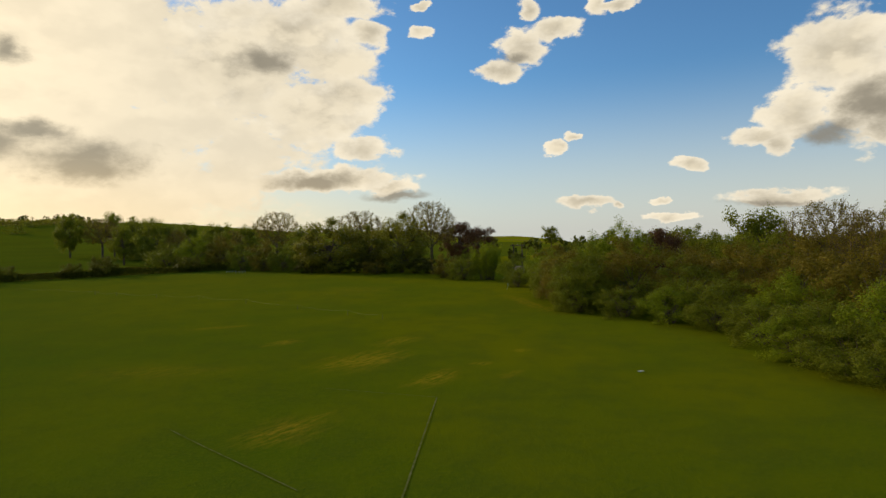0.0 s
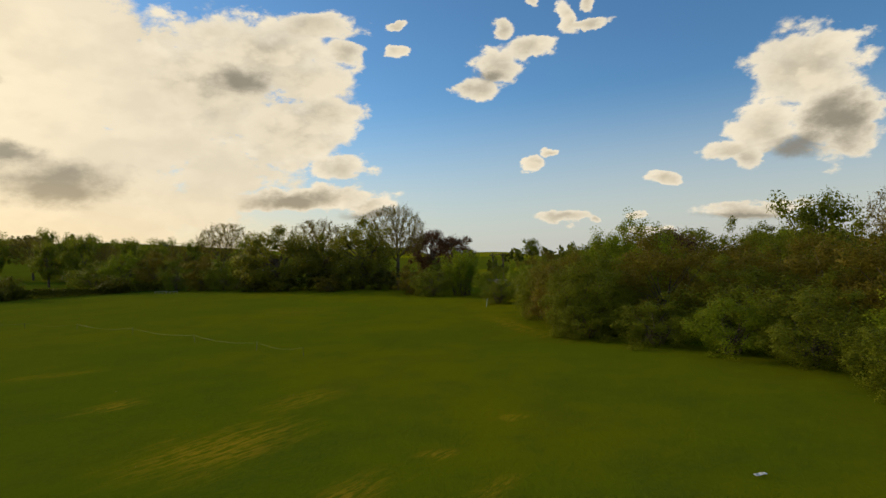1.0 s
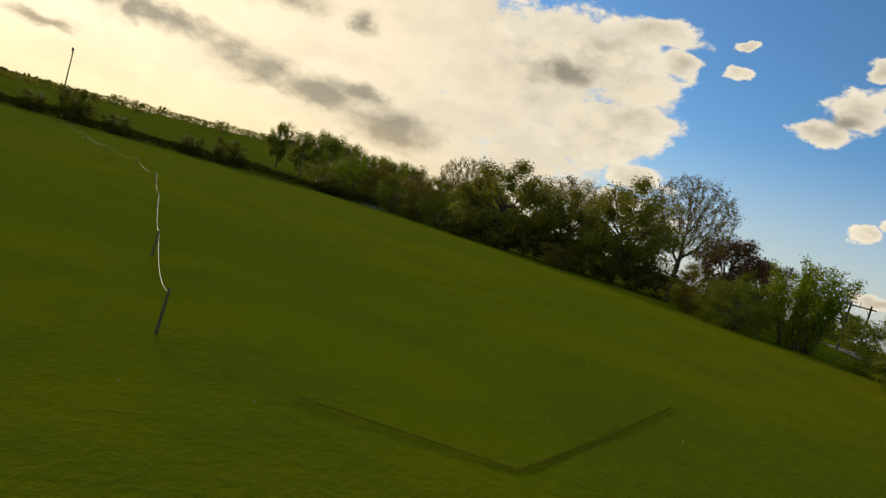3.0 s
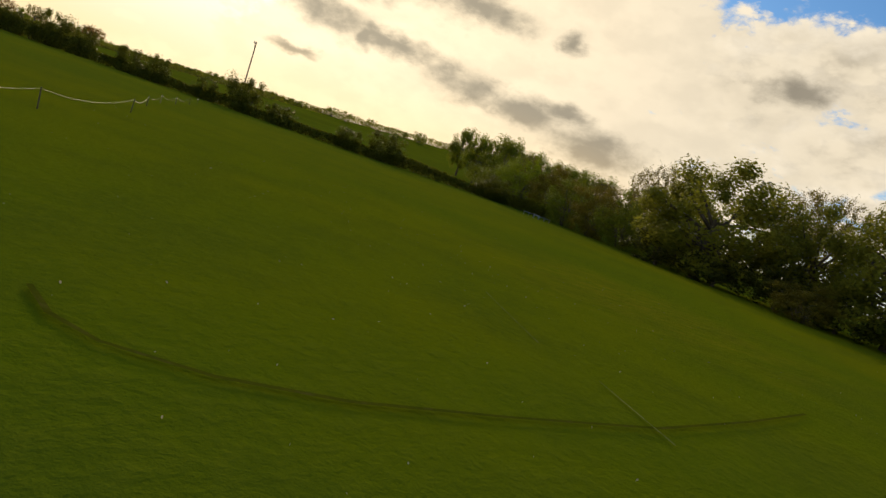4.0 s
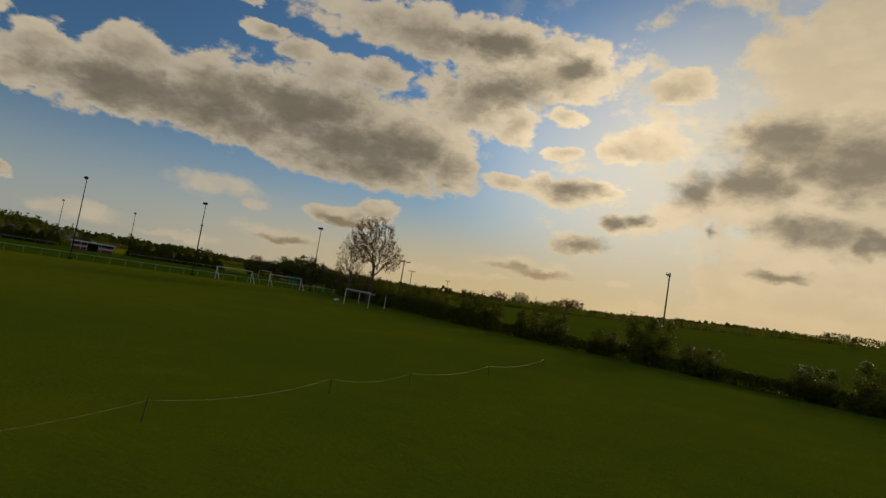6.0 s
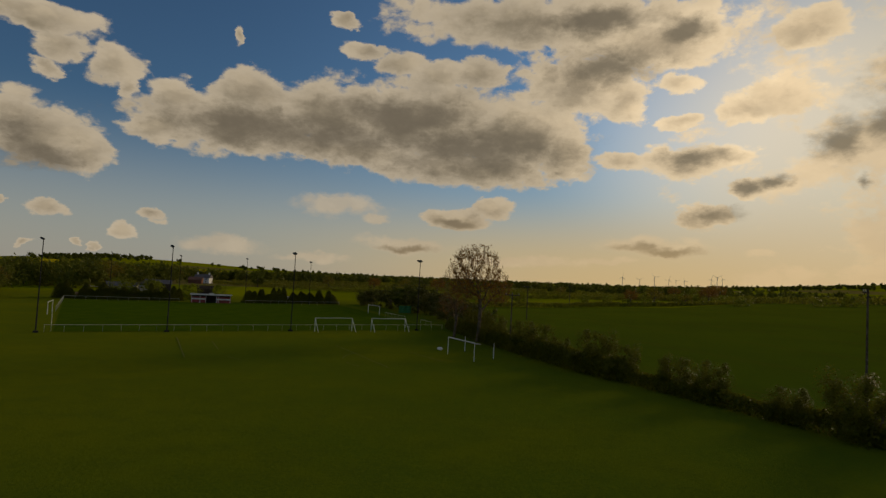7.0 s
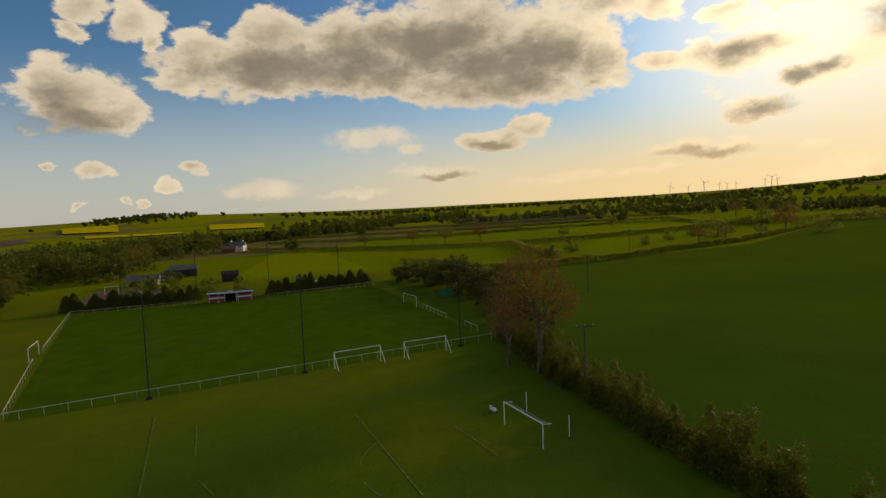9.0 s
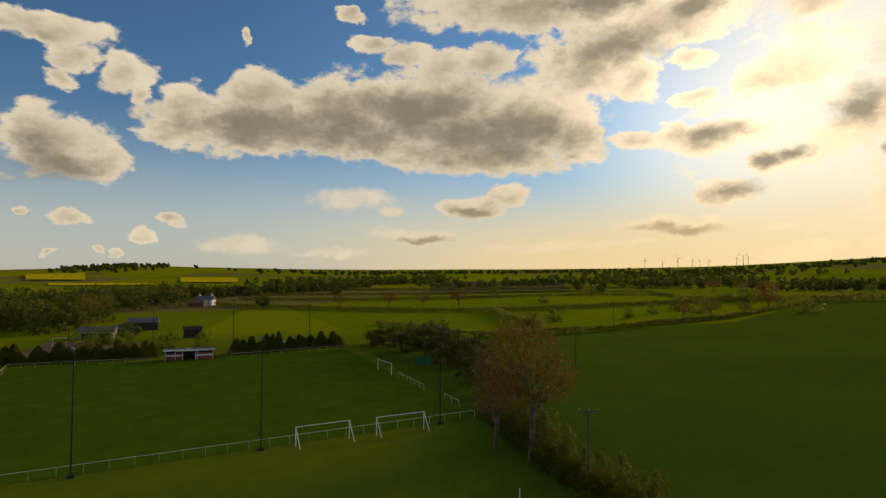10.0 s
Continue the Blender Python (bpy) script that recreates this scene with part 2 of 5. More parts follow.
# the sun behind the cloud: everything round it is brighter
near_sun = soft_step(wt, vec(wt, "LENGTH", vec(wt, "MULTIPLY", vec(wt, "SUBTRACT", plain_uv, (SUN_AZ + 12, SUN_EL, 0)), (1 / 26, 1 / 20, 0))), 1.0, 0.1)
lit_edge = soft_step(wt, vec(wt, "LENGTH", vec(wt, "MULTIPLY", vec(wt, "SUBTRACT", plain_uv, (SUN_AZ + 22, SUN_EL + 4, 0)), (1 / 20, 1 / 15, 0))), 1.0, 0.2)
sky_col = mix(wt, lit_edge, sky_col, vec(wt, "MULTIPLY", sky_col, (1.32, 1.30, 1.28)))
sky_col = mix(wt, calc(wt, "MULTIPLY", near_sun, 0.8), sky_col, vec(wt, "MULTIPLY", sky_col, (1.18, 1.18, 1.20)))
sky_col = mix(wt, calc(wt, "MULTIPLY", dark_m, 0.88), sky_col, mix(wt, glow, GREY, DUN))
sky_col = mix(wt, calc(wt, "MULTIPLY", warm_low, 0.45), sky_col, (0.98, 0.70, 0.31))
# under the horizon: plain dull ground tone
sky_col = mix(wt, soft_step(wt, elev, -1.0, -3.0), sky_col, (0.06, 0.07, 0.03))
link(wt, sky_col, wt.nodes["Background"].inputs[0])
wt.nodes["Background"].inputs[1].default_value = 1.0

sun = new("sun", bpy.data.lights.new("sun", "SUN"))
sun.data.energy, sun.data.angle, sun.data.color = 1.8, radians(12), (1.0, 0.83, 0.58)
sun_dir = Vector((-math.sin(radians(SUN_AZ)) * math.cos(radians(SUN_EL)), math.cos(radians(SUN_AZ)) * math.cos(radians(SUN_EL)), math.sin(radians(SUN_EL))))
sun.matrix_world = look(sun_dir * 100, (0, 0, 0))
tagged(sun, kind="structure")

# ---- materials ----
def position(nt):
    return nt.nodes.new("ShaderNodeNewGeometry").outputs["Position"]


def base_material(name):
    m = bpy.data.materials.new(name)
    m.use_nodes = True
    nt = m.node_tree
    return m, nt, nt.nodes["Principled BSDF"]


def surface(name, light, dark, scale=2.0, rough=0.7, metal=0.0, bump=0.15, spot=None):
    """Two-scale mottled surface; spot: (colour, amount) of stains or wear."""
    m, nt, p = base_material(name)
    at = position(nt)
    grain, broad = noise_tex(nt, at, scale * 9, 5, 0.6), noise_tex(nt, at, scale, 4, 0.55)
    col = mix(nt, soft_step(nt, broad, 0.3, 0.7), dark, light)
    col = mix(nt, calc(nt, "MULTIPLY", soft_step(nt, grain, 0.35, 0.75), 0.35), col, tuple(c * 0.6 for c in dark))
    if spot:
        col = mix(nt, calc(nt, "MULTIPLY", soft_step(nt, noise_tex(nt, at, scale * 2.3, 6, 0.7), 0.52, 0.66), spot[1]), col, spot[0])
    link(nt, col, p.inputs["Base Color"])
    p.inputs["Roughness"].default_value, p.inputs["Metallic"].default_value = rough, metal
    if rough > 0.8:
        p.inputs["Specular IOR Level"].default_value = 0.0
    b = node(nt, "ShaderNodeBump", _0=bump, _1=0.02)
    link(nt, grain, b.inputs["Height"])
    link(nt, b.outputs[0], p.inputs["Normal"])
    return m


def foliage(name, light, dark, through=0.35, gloss=0.55):
    """Leaves: a tone of its own for each leaf, tree and broad patch, and light that shines through."""
    m, nt, p = base_material(name)
    info = nt.nodes.new("ShaderNodeObjectInfo").outputs["Random"]
    leaf = nt.nodes.new("ShaderNodeNewGeometry").outputs["Random Per Island"]
    patch = noise_tex(nt, position(nt), 0.55, 4, 0.6)
    tone = calc(nt, "ADD", calc(nt, "MULTIPLY", leaf, 0.55), calc(nt, "MULTIPLY", patch, 0.55))
    col = mix(nt, soft_step(nt, tone, 0.15, 0.95), dark, light)
    col = mix(nt, calc(nt, "MULTIPLY", info, 0.3), col, tuple(0.7 * c for c in light))
    link(nt, col, p.inputs["Base Color"])
    p.inputs["Roughness"].default_value = gloss
    p.inputs["Specular IOR Level"].default_value = 0.08
    t = nt.nodes.new("ShaderNodeBsdfTranslucent")
    link(nt, col, t.inputs[0])
    s = nt.nodes.new("ShaderNodeMixShader")
    s.inputs[0].default_value = through
    link(nt, p.outputs[0], s.inputs[1])
    link(nt, t.outputs[0], s.inputs[2])
    link(nt, s.outputs[0], nt.nodes["Material Output"].inputs[0])
    return m


def spot_mask(nt, at, x, y, rx, ry, turn=0.0):
    c, s = math.cos(radians(turn)), math.sin(radians(turn))
    d = vec(nt, "SUBTRACT", at, (x, y, 0))
    u = calc(nt, "DIVIDE", vec(nt, "DOT_PRODUCT", d, (c, s, 0)), rx)
    v = calc(nt, "DIVIDE", vec(nt, "DOT_PRODUCT", d, (-s, c, 0)), ry)
    return calc(nt, "SQRT", calc(nt, "ADD", calc(nt, "MULTIPLY", u, u), calc(nt, "MULTIPLY", v, v)))


def ground_material():
    m, nt, p = base_material("meadow_grass")
    at = position(nt)
    broad, middle = noise_tex(nt, at, 0.035, 5, 0.6), noise_tex(nt, at, 0.35, 6, 0.65)
    small = noise_tex(nt, at, 5.0, 6, 0.7)
    col = mix(nt, soft_step(nt, broad, 0.32, 0.68), (0.042, 0.090, 0.009), (0.086, 0.114, 0.007))
    split = nt.nodes.new("ShaderNodeSeparateXYZ")
    link(nt, at, split.inputs[0])
    dry = soft_step(nt, calc(nt, "ADD", split.outputs[0], calc(nt, "MULTIPLY", middle, 20.0)), -40.0, 10.0)
    col = mix(nt, dry, col, mix(nt, soft_step(nt, broad, 0.32, 0.68), (0.056, 0.104, 0.005), (0.120, 0.136, 0.003)))
    col = mix(nt, calc(nt, "MULTIPLY", soft_step(nt, middle, 0.38, 0.70), 0.55), col, (0.046, 0.080, 0.009))
    col = mix(nt, calc(nt, "MULTIPLY", soft_step(nt, small, 0.42, 0.72), 0.6), col, (0.094, 0.126, 0.008))
    # worn, dry patches with streaks left by mowing
    lane = nt.nodes.new("ShaderNodeCombineXYZ")
    link(nt, calc(nt, "MULTIPLY", vec(nt, "DOT_PRODUCT", at, (0.574, 0.819, 0)), 0.22), lane.inputs[0])
    link(nt, vec(nt, "DOT_PRODUCT", at, (-0.819, 0.574, 0)), lane.inputs[1])
    streak = noise_tex(nt, lane.outputs[0], 1.5, 6, 0.7)
    tuft = noise_tex(nt, lane.outputs[0], 4.2, 8, 0.78)
    streak = calc(nt, "ADD", calc(nt, "MULTIPLY", streak, 0.65), calc(nt, "MULTIPLY", tuft, 0.35))
    for x, y, rx, ry, turn, amount in ((-5.6, 38.4, 5.0, 3.2, 55, 0.9), (-7, 25, 3.5, 2.2, 55, 0.7), (-4.0, 44.6, 3.6, 1.8, 55, 0.55), (-12.6, 44.8, 2.6, 1.4, 55, 0.7),
                                       (-0.8, 33.4, 3.4, 1.6, 55, 0.8), (1.8, 36.8, 1.0, 0.8, 0, 0.9), (4.8, 40.4, 0.9, 0.7, 0, 0.8), (3.4, 34.0, 1.6, 0.8, 55, 0.6),
                                       (-20.5, 53, 4.0, 1.2, 20, 0.5),
                                       (8.5, 66, 1.6, 12, 12, 0.6), (-18, 36, 7, 3, 0, 0.3),
                                       (-117, 71, 4, 2.0, 40, 0.28), (-13, 84, 7, 9, 30, 0.25)):
        d = calc(nt, "ADD", spot_mask(nt, at, x, y, rx, ry, turn), calc(nt, "MULTIPLY", calc(nt, "SUBTRACT", streak, 0.5), 2.6))
        col = mix(nt, calc(nt, "MULTIPLY", calc(nt, "MULTIPLY", soft_step(nt, d, 0.95, 0.05), amount), soft_step(nt, tuft, 0.43, 0.59)), col, (0.33, 0.215, 0.015))
    # the far country: fields of different crops, greens lightened to stand in for sunlight
    cells = nt.nodes.new("ShaderNodeTexVoronoi")
    cells.inputs["Scale"].default_value = 1.0
    link(nt, vec(nt, "MULTIPLY", at, (0.0042, 0.0075, 0)), cells.inputs["Vector"])
    tone = nt.nodes.new("ShaderNodeSeparateColor")
    link(nt, cells.outputs["Color"], tone.inputs[0])
    crop = mix(nt, tone.outputs[0], (0.088, 0.136, 0.004), (0.165, 0.198, 0.004))
    crop = mix(nt, soft_step(nt, tone.outputs[1], 0.72, 0.78), crop, (0.105, 0.090, 0.040))
    crop = mix(nt, calc(nt, "MULTIPLY", soft_step(nt, middle, 0.4, 0.7), 0.3), crop, (0.04, 0.06, 0.012))
    d = spot_mask(nt, at, -60, 40, 215, 190, 0)
    col = mix(nt, soft_step(nt, d, 0.92, 1.06), col, crop)
    # the young crop beyond the hedge
    near = vec(nt, "DOT_PRODUCT", vec(nt, "SUBTRACT", at, (-127, 83.5, 0)), (-0.529, 0.849, 0))
    far_a = vec(nt, "DOT_PRODUCT", vec(nt, "SUBTRACT", at, (-281, 85, 0)), (0.870, 0.492, 0))
    far_b = vec(nt, "DOT_PRODUCT", vec(nt, "SUBTRACT", at, (-410, 195, 0)), (0.510, 0.860, 0))
    inside = calc(nt, "MULTIPLY", soft_step(nt, near, 0.0, 1.5), calc(nt, "MAXIMUM", soft_step(nt, far_a, 0.0, 1.5), soft_step(nt, far_b, 0.0, 1.5)))
    inside = calc(nt, "MULTIPLY", inside, soft_step(nt, spot_mask(nt, at, -230, 250, 420, 300, 30), 1.03, 0.97))
    young = mix(nt, soft_step(nt, broad, 0.35, 0.65), (0.020, 0.064, 0.008), (0.031, 0.080, 0.008))
    # wheel tracks left by the sprayer, in pairs across the crop
    across = calc(nt, "FRACT", calc(nt, "DIVIDE", calc(nt, "ADD", near, calc(nt, "MULTIPLY", middle, 0.6)), 24.0))
    wheel = calc(nt, "MINIMUM", calc(nt, "ABSOLUTE", calc(nt, "SUBTRACT", across, 0.405)), calc(nt, "ABSOLUTE", calc(nt, "SUBTRACT", across, 0.48)))
    young = mix(nt, calc(nt, "MULTIPLY", soft_step(nt, wheel, 0.016, 0.006), 0.55), young, (0.050, 0.055, 0.012))
    col = mix(nt, inside, col, young)
    link(nt, col, p.inputs["Base Color"])
    p.inputs["Roughness"].default_value = 0.6
    p.inputs["Specular IOR Level"].default_value = 0.0
    # the nap of the grass: pale blades seen at a flat angle
    p.inputs["Sheen Weight"].default_value = 0.11
    p.inputs["Sheen Roughness"].default_value = 0.45
    p.inputs["Sheen Tint"].default_value = (0.50, 0.42, 0.0, 1)
    b = node(nt, "ShaderNodeBump", _0=0.4, _1=0.12)
    link(nt, calc(nt, "ADD", small, calc(nt, "MULTIPLY", middle, 2.0)), b.inputs["Height"])
    link(nt, b.outputs[0], p.inputs["Normal"])
    return m


GRASS = ground_material()
TURF = surface("pitch_turf", (0.070, 0.112, 0.005), (0.050, 0.092, 0.005), 0.25, 0.85, 0, 0.5)
PAINT_WORN = surface("worn_line_paint", (0.21, 0.21, 0.075), (0.10, 0.125, 0.018), 2.2, 0.9, 0, 0.1, ((0.06, 0.09, 0.005), 0.95))
EARTH_LINE = surface("trodden_earth", (0.080, 0.085, 0.007), (0.058, 0.072, 0.005), 1.5, 0.95, 0, 0.3, ((0.10, 0.09, 0.02), 0.5))
WHITE_PAINT = surface("white_paint", (0.80, 0.79, 0.74), (0.68, 0.67, 0.60), 1.6, 0.45, 0, 0.08, ((0.42, 0.40, 0.33), 0.45))
GALVANISED = surface("galvanised_steel", (0.050, 0.050, 0.047), (0.030, 0.030, 0.030), 1.2, 0.82, 0.0, 0.1, ((0.16, 0.12, 0.09), 0.4))
LAMP_STEEL = surface("lamp_housing", (0.12, 0.12, 0.12), (0.07, 0.07, 0.07), 2.0, 0.5, 0.4, 0.1)
LAMP_GLASS = surface("lamp_glass", (0.20, 0.21, 0.21), (0.14, 0.15, 0.15), 1.0, 0.4, 0, 0.02)
CREOSOTE = surface("creosoted_pole", (0.135, 0.105, 0.076), (0.075, 0.058, 0.044), 1.4, 0.85, 0, 0.5, ((0.25, 0.22, 0.18), 0.5))
PORCELAIN = surface("insulator_glaze", (0.50, 0.46, 0.40), (0.30, 0.26, 0.22), 6, 0.2, 0, 0.02)
BARK = surface("bark", (0.17, 0.13, 0.085), (0.085, 0.066, 0.045), 1.8, 0.95, 0, 0.8, ((0.10, 0.12, 0.05), 0.5))
TWIG = surface("twig_bark", (0.150, 0.110, 0.070), (0.085, 0.062, 0.042), 2.0, 0.9, 0, 0.3)
STAKE = surface("split_stake", (0.20, 0.16, 0.11), (0.10, 0.08, 0.05), 4, 0.9, 0, 0.4)
RAIL_PAINT = surface("weathered_rail_paint", (0.62, 0.58, 0.42), (0.46, 0.43, 0.30), 1.6, 0.6, 0, 0.1, ((0.25, 0.24, 0.16), 0.5))
TAPE = surface("fence_tape", (0.22, 0.235, 0.075), (0.15, 0.165, 0.045), 3, 0.6, 0, 0.05)
NETTING = surface("goal_netting", (0.40, 0.40, 0.37), (0.26, 0.26, 0.24), 5, 0.8, 0, 0.05)
RED_BOARD = surface("red_painted_board", (0.36, 0.05, 0.04), (0.24, 0.035, 0.03), 1.2, 0.6, 0, 0.2, ((0.16, 0.05, 0.04), 0.5))
DARK_TIMBER = surface("dark_timber", (0.085, 0.062, 0.045), (0.045, 0.035, 0.028), 1.5, 0.85, 0, 0.4)
TIN = surface("grey_sheet_roof", (0.115, 0.11, 0.10), (0.07, 0.068, 0.062), 0.8, 0.85, 0.0, 0.2, ((0.20, 0.13, 0.09), 0.4))
BLOCKWORK = surface("rendered_blockwork", (0.42, 0.39, 0.33), (0.30, 0.28, 0.23), 0.9, 0.9, 0, 0.3, ((0.20, 0.19, 0.15), 0.5))
WHITE_RENDER = surface("white_render", (0.86, 0.85, 0.81), (0.76, 0.74, 0.69), 0.7, 0.8, 0, 0.2, ((0.42, 0.40, 0.34), 0.3))
SLATE = surface("slate_roof", (0.115, 0.105, 0.105), (0.07, 0.065, 0.066), 1.0, 0.6, 0, 0.3)
ROOF_TILE = surface("clay_tile_roof", (0.23, 0.105, 0.06), (0.14, 0.065, 0.04), 1.0, 0.8, 0, 0.3)
BRICK_WALL = surface("red_brickwork", (0.25, 0.115, 0.075), (0.16, 0.075, 0.05), 1.6, 0.85, 0, 0.3)
GLASS_PANE = surface("window_glass", (0.03, 0.035, 0.04), (0.02, 0.022, 0.025), 1.0, 0.08, 0, 0.02)
GREEN_SHEET = surface("green_tarpaulin", (0.02, 0.20, 0.06), (0.015, 0.13, 0.04), 1.4, 0.6, 0, 0.3)
BARE_EARTH = surface("bare_earth", (0.20, 0.135, 0.085), (0.12, 0.085, 0.055), 0.4, 0.95, 0, 0.5)
PALE_STONE = surface("pale_gravel", (0.42, 0.34, 0.25), (0.30, 0.24, 0.18), 0.7, 0.9, 0, 0.4, ((0.16, 0.15, 0.07), 0.6))
RAPE = surface("rape_in_flower", (0.68, 0.49, 0.012), (0.50, 0.39, 0.012), 0.05, 0.9, 0, 0.3)
PLOUGH = surface("brown_ploughland", (0.115, 0.088, 0.045), (0.085, 0.070, 0.038), 0.06, 0.95, 0, 0.3)
TURBINE_WHITE = surface("turbine_paint", (0.55, 0.55, 0.54), (0.48, 0.48, 0.47), 0.3, 0.4, 0, 0.02)
PLASTIC_LITTER = surface("pale_plastic", (0.75, 0.74, 0.70), (0.60, 0.59, 0.55), 5, 0.4, 0, 0.05)

LEAF_DARK = foliage("dark_leaves", (0.320, 0.310, 0.032), (0.170, 0.170, 0.020), 0.58)
LEAF_MID = foliage("hedge_leaves", (0.262, 0.290, 0.018), (0.130, 0.150, 0.012), 0.48)
LEAF_FRESH = foliage("fresh_leaves", (0.310, 0.375, 0.014), (0.165, 0.205, 0.011), 0.5)
LEAF_OLIVE = foliage("budding_leaves", (0.255, 0.200, 0.018), (0.160, 0.128, 0.013), 0.42)
LEAF_RUST = foliage("russet_buds", (0.300, 0.150, 0.022), (0.185, 0.090, 0.015), 0.45)
LEAF_COPPER = foliage("copper_leaves", (0.150, 0.078, 0.034), (0.090, 0.046, 0.020), 0.3)
NEEDLE = foliage("conifer_needles", (0.140, 0.140, 0.014), (0.070, 0.074, 0.009), 0.2)
LEAF_HEDGE = foliage("hawthorn_leaves", (0.165, 0.165, 0.013), (0.085, 0.088, 0.009), 0.42)
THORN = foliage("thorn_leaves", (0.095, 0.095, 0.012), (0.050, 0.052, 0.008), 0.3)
BLOSSOM = foliage("pale_blossom", (0.50, 0.46, 0.34), (0.30, 0.28, 0.19), 0.4)
FAR_WOOD = foliage("woodland_leaves", (0.155, 0.170, 0.018), (0.090, 0.102, 0.012), 0.4)

# ---- the land ----
def step(a, b, v):
    v = min(1.0, max(0.0, (v - a) / (b - a)))
    return v * v * (3 - 2 * v)


def land(x, y):
    """Height of the ground."""
    z = -0.0082 * (x + 130) + 0.0069 * (y - 80)
    dx, dy = x + 300, y - 520
    beyond = -0.514 * (x + 46) + 0.858 * (y - 138)
    z += 20 * math.exp(-((dx * 1.7 if dx > 0 else dx) ** 2 + dy * dy) / (2 * 190 ** 2)) * step(0, 120, beyond)
    z -= 0.0135 * max(0.0, y - 185) * step(-160, 20, x)      # the land falls away to the north-east
    z -= 0.0170 * max(0.0, math.hypot(x, y) - 125) * step(0.10, 0.26, x / max(60.0, y)) * step(-40, 60, y)
    r = math.hypot(x + 60, y - 70)
    if r > 500:
        az = math.degrees(math.atan2(-(x + 60), y - 70))
        z += 74 * math.exp(-((az - 58) / 17) ** 2) * step(700, 3400, r)
        z += 30 * math.exp(-((az - 128) / 10) ** 2) * step(900, 2300, r)
        z += 3.5 * noise.noise((x / 420, y / 420, 0.3)) * step(500, 900, r)
    return z


def mesh_object(name, verts, faces, material, parent=None, label="", smooth=False):
    me = bpy.data.meshes.new(name)
    me.from_pydata([tuple(v) for v in verts], [], faces)
    me.materials.append(material)
    if smooth:
        for f in me.polygons:
            f.use_smooth = True
    ob = new(name, me)
    if parent is not None:
        ob.parent = parent
    if label:
        ob["label"] = label
    return ob


def part(name, bm, material, parent, label=""):
    me = bpy.data.meshes.new(name)
    bm.to_mesh(me)
    bm.free()
    me.materials.append(material)
    ob = new(name, me)
    ob.parent = parent
    if label:
        ob["label"] = label
    return ob


def thing(name, m, label, category, group=""):
    ob = new(name)
    ob.matrix_basis = m
    return tagged(ob, label, category, group)


def spread(lo, hi, fine_step, far):
    out, v = [lo], lo
    while v < hi:
        v += fine_step
        out.append(v)
    d = fine_step
    while out[-1] < far:
        d *= 1.25
        out.append(out[-1] + d)
    d = fine_step
    while out[0] > -far:
        d *= 1.25
        out.insert(0, out[0] - d)
    return out


xs, ys = spread(-330, 60, 7, 4600), spread(-80, 240, 7, 4600)
verts = [(x, y, land(x, y) + (0.10 * noise.noise((x * 0.11, y * 0.11, 0)) if -120 < x < 40 else 0)) for x in xs for y in ys]
n = len(ys)
faces = [(i * n + j, (i + 1) * n + j, (i + 1) * n + j + 1, i * n + j + 1) for i in range(len(xs) - 1) for j in range(n - 1)]
tagged(mesh_object("ground", verts, faces, GRASS, smooth=True), "rough green meadow with dry worn patches, running out to farmland", "ground", kind="structure")


def draped(name, corners, material, lift, label, category, cuts=12):
    """A sheet laid over the land between four corners."""
    a, b, c, d = [Vector((*p, 0)) for p in corners]
    vs = []
    for i in range(cuts + 1):
        for j in range(cuts + 1):
            p = (a.lerp(b, i / cuts)).lerp(d.lerp(c, i / cuts), j / cuts)
            vs.append((p.x, p.y, land(p.x, p.y) + lift))
    k = cuts + 1
    fs = [(i * k + j, (i + 1) * k + j, (i + 1) * k + j + 1, i * k + j + 1) for i in range(cuts) for j in range(cuts)]
    return tagged(mesh_object(name, vs, fs, material, smooth=True), label, category, kind="structure")


draped("pitch", [(-117, 10.6), (-162, 63), (-231, 14), (-184, -50)], TURF, 0.035, "close-mown football pitch turf inside a white rail", "pitch", 16)
draped("field", [(-1174, -1115), (-1182, -966), (-942, -740), (-926, -846)], RAPE, 2.2, "bright yellow rape field in flower on a far slope", "field")
draped("field", [(-835, -706), (-865, -547), (-747, -455), (-730, -598)], RAPE, 1.6, "yellow strip of rape in flower below a wood", "field")
draped("field", [(-1081, -656), (-1121, -560), (-914, -434), (-898, -523)], RAPE, 2.0, "yellow rape field in flower beside a village", "field")
draped("field", [(-560, -40), (-614, 76), (-896, 62), (-1063, -155)], PLOUGH, 0.5, "brown ploughed field among green pastures", "field")
draped("field", [(-560, -537), (-676, -625), (-800, -790), (-765, -830)], BARE_EARTH, 0.6, "tilled orange-brown field on a far slope", "field")
draped("yard", [(13.4, 108), (12.6, 128), (19.5, 127), (18.4, 107)], PALE_STONE, 0.05, "pale stony yard behind the hedge", "yard")
draped("yard", [(-200, -66), (-214, -42), (-233, -54), (-228, -84)], BARE_EARTH, 0.06, "bare brown earth yard behind a belt of trees", "yard")

# ---- plants ----
rng = np.random.default_rng(7)


